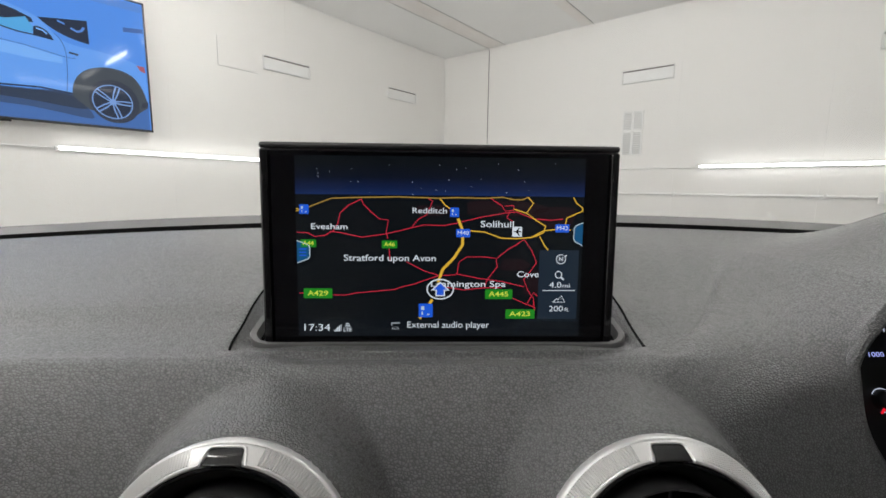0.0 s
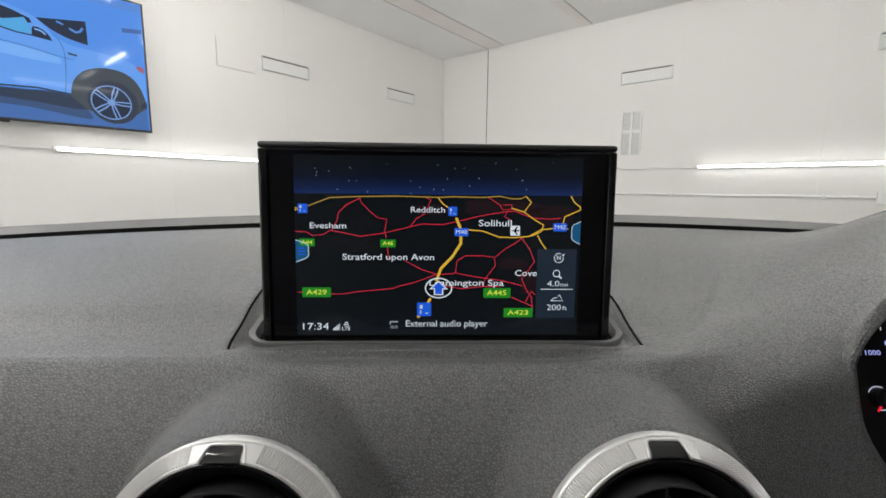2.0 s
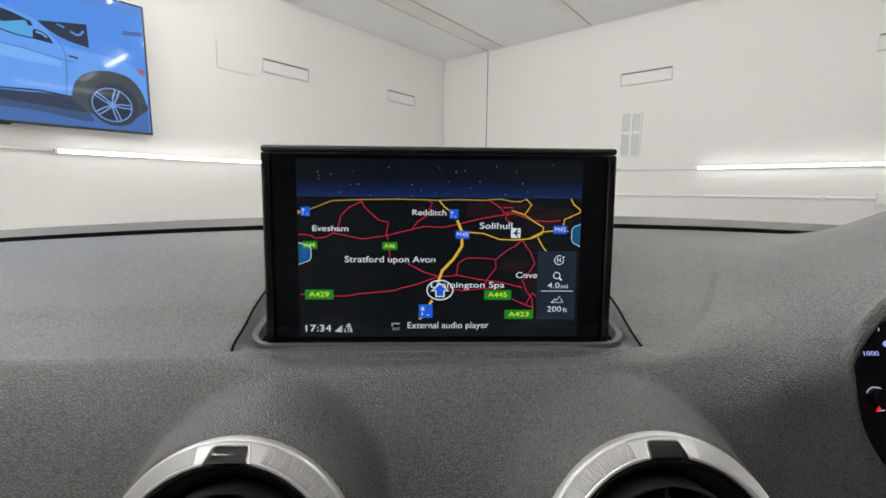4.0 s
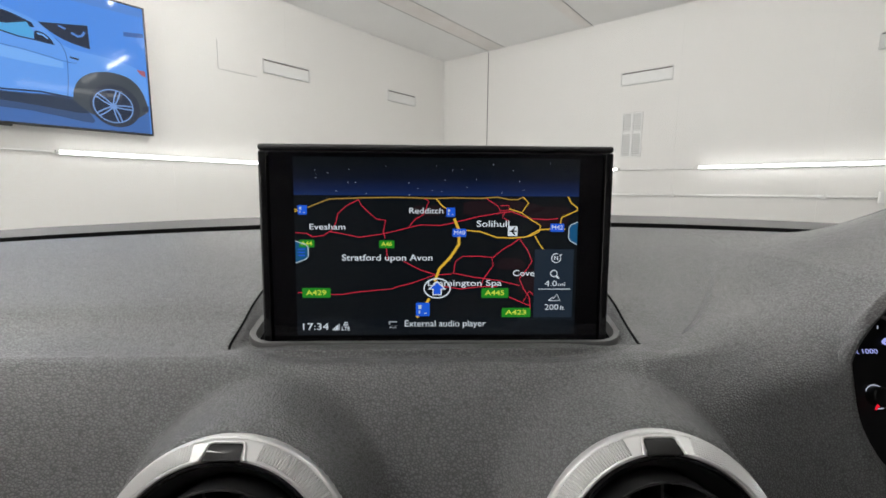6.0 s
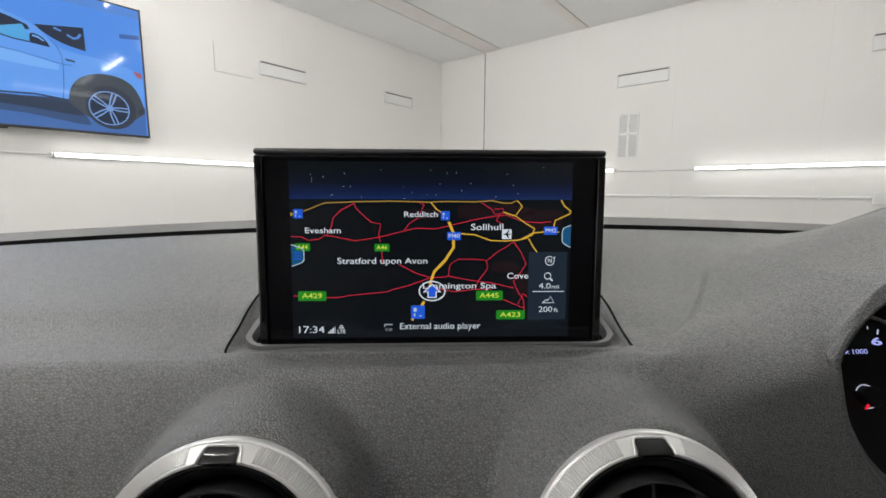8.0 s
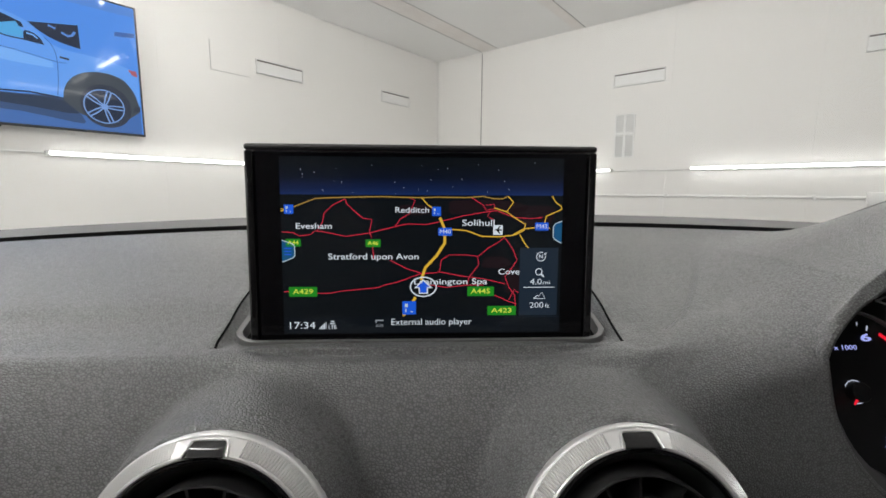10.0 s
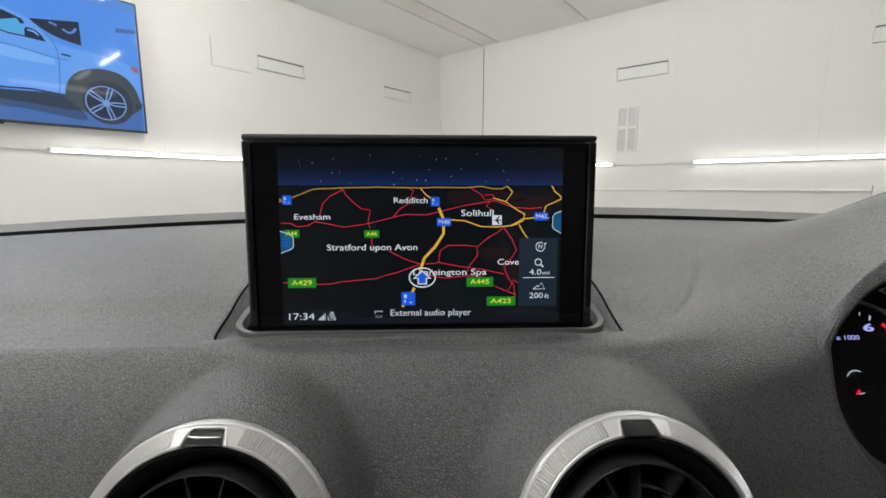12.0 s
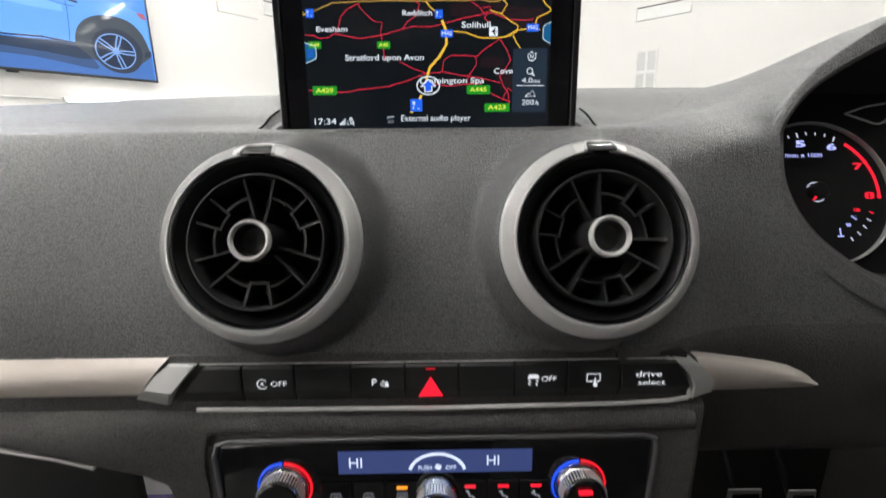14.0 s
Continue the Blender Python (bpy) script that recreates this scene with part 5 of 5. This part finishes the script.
part("panel", box(-0.119, 0.119, -0.075, 0.0325, -0.02, 0.0, bevel=0.003, segments=3), GLOSS_BLACK, climate, "piano black panel")
part("frame", tube([(-0.1085, -0.075, 0.0), (-0.1185, -0.01, 0.0), (-0.1205, 0.025, 0.0), (-0.1185, 0.0318, 0.0), (-0.112, 0.0338, 0.0), (0.0, 0.0345, 0.0), (0.113, 0.0338, 0.0), (0.1195, 0.0318, 0.0), (0.1205, 0.025, 0.0), (0.1175, -0.01, 0.0), (0.1085, -0.075, 0.0)], 0.0014, 8), FRAME, climate, "slim silver frame")
shown = part("display", box(-0.0535, 0.0525, 0.0135, 0.0268, -0.001, 0.0006), CLIMATE_BLUE, climate, "lit blue display", False)
writing("display_text", "HI", -0.0440, 0.0200, 0.0009, 0.0088, CLIMATE_TEXT, shown, wide=0.0070)
writing("display_text", "HI", 0.0310, 0.0204, 0.0009, 0.0084, CLIMATE_TEXT, shown, wide=0.0066)
part("fan_arc", ribbon([(0.0005 + 0.0150 * math.cos(a), 0.0140 + 0.0110 * math.sin(a)) for a in (radians(8 + 164 * k / 24) for k in range(25))], 0.0018, 0.0009), CLIMATE_TEXT, shown, smooth=False)
writing("display_text", "PUSH", -0.0062, 0.0166, 0.0009, 0.0038, CLIMATE_TEXT, shown, wide=0.0072)
writing("display_text", "OFF", 0.0080, 0.0166, 0.0009, 0.0038, CLIMATE_TEXT, shown, wide=0.0058)
for k in range(4):
    a = radians(20 + 90 * k)
    part("fan_mark", poly(arc(0.0010 + 0.0011 * math.cos(a), 0.0172 + 0.0011 * math.sin(a), 0.0009, 0, 360, 8)[:-1], 0.0010), CLIMATE_TEXT, shown, smooth=False)


def climate_knob(x, y, r, length, ring):
    knob = part("knob", lathe([(r * 1.12, 0.0002), (r * 1.10, 0.003), (r, 0.0045)] + [(r * 0.985, length - 0.0015), (r * 0.95, length)], 60), CHROME, climate, "chrome-edged control knob")
    bmesh_k = bmesh.new()
    for k in range(44):
        a = radians(360 / 44 * k)
        made = bmesh.ops.create_cube(bmesh_k, size=1.0)
        bmesh.ops.transform(bmesh_k, matrix=Matrix.Rotation(a, 4, "Z") @ Matrix.Translation((r * 1.0, 0, (0.0045 + length - 0.002) / 2)) @ Matrix.Diagonal((0.0009, 0.0008, length - 0.0065, 1)), verts=made["verts"])
    part("knurl", bmesh_k, SATIN, knob, "ribbed silver grip", False)
    part("cap", lathe([(r * 0.93, length - 0.0002), (r * 0.86, length + 0.0004), (r * 0.80, length - 0.0012), (0.0001, length - 0.0016)], 48), GLOSS_BLACK, knob, "black knob face")
    if ring:
        part("blue_ring", lathe([(r * 1.18, 0.0010), (r * 1.19, 0.0016), (r * 1.27, 0.0012), (r * 1.28, 0.0004)], 24, 92, 232), RING_BLUE, knob, "lit blue half ring", False)
        part("red_ring", lathe([(r * 1.18, 0.0010), (r * 1.19, 0.0016), (r * 1.27, 0.0012), (r * 1.28, 0.0004)], 24, -52, 88), RING_RED, knob, "lit red half ring", False)
        part("lit_bar", box(-0.0036, 0.0036, 0.0030, 0.0050, length - 0.0012, length + 0.0004), RED_LIT, knob, smooth=False) if x > 0 else None
    for o in [knob, *knob.children]:
        o.data.transform(Matrix.Translation((x, y, 0)))
    return knob


climate_knob(-0.0832, 0.0062, 0.0118, 0.0125, True)
climate_knob(0.0785, 0.0050, 0.0118, 0.0125, True)
climate_knob(0.0000, -0.0010, 0.0108, 0.0125, False)
for i, (x, lamp) in enumerate(((-0.0555, None), (-0.0375, None), (-0.0190, AMBER_LIT), (0.0185, RED_LIT), (0.0368, RED_LIT), (0.0548, RED_LIT))):
    key = part("key", box(x - 0.0085, x + 0.0085, -0.012, 0.0085, 0.0003, 0.0012, bevel=0.0004, segments=1), GLOSS_BLACK, climate, "black touch key")
    if lamp:
        part("key_light", box(x - 0.0030, x + 0.0030, 0.0044, 0.0060, 0.0012, 0.0017), lamp, key, "lit bar", False)
    if i < 3:
        part("key_symbol", ribbon([(x - 0.003, -0.0012), (x - 0.0024, 0.0020), (x + 0.0024, 0.0020), (x + 0.003, -0.0012), (x - 0.003, -0.0012)], 0.0005, 0.0015), ICON_DIM, key, smooth=False)
        for d in (-0.0012, 0, 0.0012):
            part("key_symbol", ribbon([(x + d, -0.0030), (x + d + 0.0004, -0.0015), (x + d, 0.0), (x + d + 0.0003, 0.0012)], 0.0004, 0.0016), ICON_DIM, key, smooth=False)
    else:
        part("key_symbol", ribbon([(x - 0.0012, 0.0026), (x - 0.0004, -0.0006), (x + 0.0020, -0.0012), (x + 0.0022, -0.0040)], 0.0010, 0.0015), ICON_DIM, key, smooth=False)
        part("key_symbol", poly(arc(x - 0.0018, 0.0024 - 0.0008 * (i - 3), 0.0007, 0, 360, 8)[:-1], 0.0015), ICON_DIM, key, smooth=False)

# Instrument dials
dials = thing("instrument_cluster", upright(0.2760, 0.2343, 0.9736, 23), "dark rev counter dial with lit blue numbers and a red arc", "dial")
part("backplate", box(-0.056, 0.36, -0.070, 0.078, -0.012, -0.004, bevel=0.004), DIAL_FACE, dials, "dark dial housing")
part("dial_plate", lathe([(0.0001, -0.0022), (0.0510, -0.0022), (0.0520, -0.0030)], 72), DIAL_FACE, dials, "matt black dial plate")
part("dial_bezel", lathe([(0.0514, -0.003), (0.0517, 0.0005), (0.0522, 0.0010), (0.0527, 0.0002), (0.0530, -0.004)], 96), SATIN, dials, "thin silver dial ring")


def at(a, r):
    return r * math.cos(radians(a)), r * math.sin(radians(a))


A5, STEP = 101.0, 35.3
for k in range(4, 33):
    a = A5 + STEP * (5 - k / 4)
    red = k >= 25
    r_in = 0.0420 if k % 4 == 0 else 0.0432
    if not red or k % 4 == 0:
        part("tick", ribbon([at(a, r_in), at(a, 0.0455)], 0.0011 if k % 4 == 0 else 0.0007, -0.0018), RED_LIT if red else DIAL_WHITE, dials, smooth=False)
part("red_arc", ribbon([at(A5 + STEP * (5 - v), 0.0438) for v in np.linspace(6.3, 8.05, 30)], 0.0024, -0.0017), RED_LIT, dials, "glowing red arc", False)
for v in range(1, 9):
    x, y = at(A5 + STEP * (5 - v), 0.0368)
    writing("dial_number", str(v), x, y, -0.0016, 0.0066, RED_LIT if v >= 7 else DIAL_BLUE, dials, wide=0.0074 if v != 1 else 0.003, bold=0.0002)
writing("dial_text", "1/min x 1000", -0.0076, 0.0274, -0.0016, 0.0042, DIAL_BLUE, dials, wide=0.029, bold=0.00004)
hub = part("needle_hub", lathe([(0.0064, -0.002), (0.0062, 0.0030), (0.0054, 0.0038), (0.0001, 0.0040)], 32), DIAL_FACE, dials, "black needle hub")
mark_a = part("hub_mark", ribbon(arc(0, 0, 0.0070, 30, 150, 12), 0.0007, -0.0012), DIAL_WHITE, dials, smooth=False)
mark_b = part("hub_mark", ribbon(arc(0, 0, 0.0070, -110, -20, 12), 0.0007, -0.0012), DIAL_WHITE, dials, smooth=False)
needle = part("needle", poly([at(228, 0.0045), at(222, 0.0062), at(225, 0.0098), at(229, 0.0098), at(234, 0.0062)], 0.0030, 0.0008), RED_LIT, dials, "glowing red needle", False)
for o in (hub, mark_a, mark_b, needle):
    o.data.transform(Matrix.Translation((-0.0015, 0.0, 0)))
writing("dial_number", "100", 0.0257, -0.0135, -0.0016, 0.0034, RED_LIT, dials, bold=0.0001)
writing("dial_text", "°C", 0.0228, -0.0192, -0.0016, 0.0034, DIAL_BLUE, dials, bold=0.0001)
writing("dial_number", "90", 0.0179, -0.0244, -0.0016, 0.0034, DIAL_BLUE, dials, bold=0.0001)
part("dial_symbol", ribbon([(0.0115, -0.0318), (0.0115, -0.0266)], 0.0010, -0.0016), DIAL_BLUE, dials, smooth=False)
part("dial_symbol", ribbon([(0.0092, -0.0322), (0.0138, -0.0322)], 0.0008, -0.0016), DIAL_BLUE, dials, smooth=False)
for k, a in enumerate((-23, -32, -41, -51, -61)):
    part("tick", ribbon([at(a, 0.0375), at(a, 0.0407)], 0.0008, -0.0017), RED_LIT if k == 0 else DIAL_WHITE, dials, smooth=False)
part("vent_outline", tube([(0.0255, 0.0576, 0.002), (0.0370, 0.0532, 0.002), (0.0450, 0.0499, 0.002), (0.0490, 0.0494, 0.002), (0.0530, 0.0510, 0.002), (0.0600, 0.0560, 0.002), (0.0640, 0.0610, 0.002), (0.0580, 0.0655, 0.002), (0.0420, 0.0630, 0.002), (0.0255, 0.0576, 0.002)], 0.0007, 6), SATIN, dials, "thin silver outline on the dial housing")

# Windscreen and the strip at its foot
screen = thing("windscreen", Matrix.Translation((0, 0, 0)), "clear car windscreen above the dashboard", "windscreen")
bm = bmesh.new()
rows = []
for x in np.linspace(-0.74, 0.74, 50):
    y, z = far_edge(float(x))
    rows.append([bm.verts.new((x, y + a, z + b)) for a, b in ((0.036, -0.0020), (0.0365, 0.0012), (0.046, 0.0035), (0.065, 0.0082), (0.068, 0.0030))])
for a, b in zip(rows, rows[1:]):
    for j in range(4):
        bm.faces.new((a[j], b[j], b[j + 1], a[j + 1]))
part("foot_strip", bm, COWL, screen, "pale grey strip at the foot of the glass")
bm = bmesh.new()
for k in range(-230, 231):
    x = k * 0.0031
    y, z = far_edge(x)
    add_box(bm, x - 0.0008, x + 0.0008, y + 0.0655, y + 0.0660, z + 0.0079, z + 0.0085)
tagged(part("dotted_band", bm, RUBBER, screen, "black ceramic dots along the glass edge", False), kind="stuff")
GLASS = bpy.data.materials.new("clear_glass")
GLASS.use_nodes = True
nt = GLASS.node_tree
nt.nodes.remove(nt.nodes["Principled BSDF"])
clear, shine, both = (nt.nodes.new("ShaderNode" + k) for k in ("BsdfTransparent", "BsdfGlossy", "MixShader"))
clear.inputs["Color"].default_value = (0.97, 0.985, 0.975, 1)
shine.inputs["Roughness"].default_value = 0.02
both.inputs[0].default_value = 0.03
nt.links.new(clear.outputs[0], both.inputs[1]), nt.links.new(shine.outputs[0], both.inputs[2])
nt.links.new(both.outputs[0], nt.nodes["Material Output"].inputs["Surface"])
bm = bmesh.new()
rows = []
for x in np.linspace(-0.74, 0.74, 24):
    y, z = far_edge(float(x))
    rows.append([bm.verts.new((x * (1 - 0.1 * t), y + 0.070 - 0.745 * t + 0.1 * x * x * t, z + 0.004 + 0.36 * t + 0.05 * t * (1 - t))) for t in np.linspace(0, 1, 8)])
for a, b in zip(rows, rows[1:]):
    for j in range(7):
        bm.faces.new((a[j], b[j], b[j + 1], a[j + 1]))
pane = part("pane", bm, GLASS, screen, "clear glass")
pane.visible_shadow = False

# The rest of the cabin, behind and below the view; its unseen roof and seats also block light
cabin = thing("car_cabin", Matrix.Translation((0, 0, 0)), "plain dark car cabin with a light headliner", "car", kind="structure")
part("roof", box(-0.68, 0.68, -0.84, -0.26, 1.432, 1.465, bevel=0.01), HEADLINER, cabin, smooth=False)
part("door", box(0.75, 0.79, -0.84, 0.64, 0.22, 1.06, bevel=0.01), DASH_LOW, cabin, smooth=False)
part("door", box(-0.79, -0.75, -0.84, 0.64, 0.22, 0.58, bevel=0.01), DASH_LOW, cabin, smooth=False)
# Unseen full-height panel, added to shut out light from the rear
part("rear_panel", box(-0.75, 0.75, -0.88, -0.84, 0.25, 1.425), DASH_LOW, cabin, smooth=False)
part("floor_pan", box(-0.75, 0.75, -0.84, 0.62, 0.22, 0.26), DASH_LOW, cabin, smooth=False)
part("bulkhead", box(-0.75, 0.75, 0.62, 0.66, 0.22, 1.02), DASH_LOW, cabin, smooth=False)
for x, y in ((-0.66, 0.40), (0.66, 0.40), (-0.66, -0.68), (0.66, -0.68)):
    wheel = part("wheel", lathe([(0.06, -0.09), (0.19, -0.10), (0.205, -0.085), (0.21, -0.03), (0.21, 0.03), (0.205, 0.085), (0.19, 0.10), (0.06, 0.09)], 40), RUBBER, cabin, "black tyre under the car")
    wheel.data.transform(Matrix.Translation((x, y, 0.2105)) @ Matrix.Rotation(radians(90), 4, "Y"))
part("tunnel", box(-0.12, 0.13, -0.3, 0.62, 0.26, 0.62, bevel=0.03), DASH_LOW, cabin, smooth=False)
# Unseen seats; the driver's stands forward to block light from behind
for s in (-1, 1):
    f = 0.20 if s > 0 else 0.0
    part("seat_back", box(s * 0.39 - 0.25, s * 0.39 + 0.25, -0.72 + f, -0.56 + f, 0.45, 1.24, bevel=0.05, segments=3), DASH_LOW, cabin)
    part("seat_base", box(s * 0.39 - 0.25, s * 0.39 + 0.25, -0.58 + f, -0.12 + f, 0.30, 0.52, bevel=0.05, segments=3), DASH_LOW, cabin)
for s in (-1, 1):
    part("windscreen_pillar", tube([(s * 0.735, 0.43, 1.04), (s * 0.705, 0.09, 1.25), (s * 0.66, -0.24, 1.41), (s * 0.64, -0.34, 1.44)], 0.035, 10), HEADLINER, cabin)
# Solid panel added over the driver's window to keep light off the right
part("door_frame", box(0.70, 0.75, -0.84, 0.14, 1.06, 1.42, bevel=0.01), SOFT_BLACK, cabin, smooth=False)
# Headrests out of view, added to block more light from behind
for s in (-1, 1):
    part("headrest", box(s * 0.38 - 0.13, s * 0.38 + 0.13, -0.73 + (0.2 if s > 0 else 0), -0.63 + (0.2 if s > 0 else 0), 1.19, 1.40, bevel=0.04, segments=3), DASH_LOW, cabin)

part("toe_board", box(-0.75, -0.13, 0.600, 0.618, 0.26, 0.80), DASH_LOW, cabin, smooth=False)

# A paper mat reaching up the passenger toe board
mat_ob = thing("paper_mat", Matrix.Translation((-0.50, 0.595, 0.262)), "white paper floor mat with purple print in the footwell", "floor mat")
bm = bmesh.new()
rows = [[bm.verts.new((x, y, z)) for y, z in ((-0.38, 0.0005), (-0.16, 0.001), (-0.10, 0.02), (-0.05, 0.13), (-0.012, 0.245))] for x in (-0.10, -0.03, 0.04, 0.11)]
for a, b in zip(rows, rows[1:]):
    for j in range(4):
        bm.faces.new((a[j], b[j], b[j + 1], a[j + 1]))
bmesh.ops.solidify(bm, geom=bm.faces[:], thickness=0.0015)
part("sheet", bm, PAPER, mat_ob)
bm = bmesh.new()
f = [bm.verts.new(v) for v in ((-0.02, -0.066, 0.115), (0.06, -0.066, 0.115), (0.06, -0.046, 0.165), (-0.02, -0.046, 0.165))]
bm.faces.new(f)
part("print", bm, PURPLE, mat_ob, "purple printed patch", False)


def pedal(x0, x1, top):
    ob = thing("pedal", Matrix.Translation(((x0 + x1) / 2, 0.5, top)), "ribbed metal car pedal in the driver's footwell", "pedal", "driver's pedals")
    w = (x1 - x0) / 2
    part("plate", box(-w, w, 0.0, 0.006, -0.09, 0.0, bevel=0.003), SATIN, ob, "brushed metal plate")
    for k in range(4):
        part("rubber_rib", box(-w + 0.006, w - 0.006, -0.002, 0.0, -0.020 * k - 0.016, -0.020 * k - 0.008), RUBBER, ob)
    part("arm", tube([(0, 0.01, -0.045), (0, 0.06, 0.02), (0, 0.11, 0.12)], 0.006), SOFT_BLACK, ob)


pedal(0.47, 0.525, 0.462)
pedal(0.57, 0.615, 0.458)
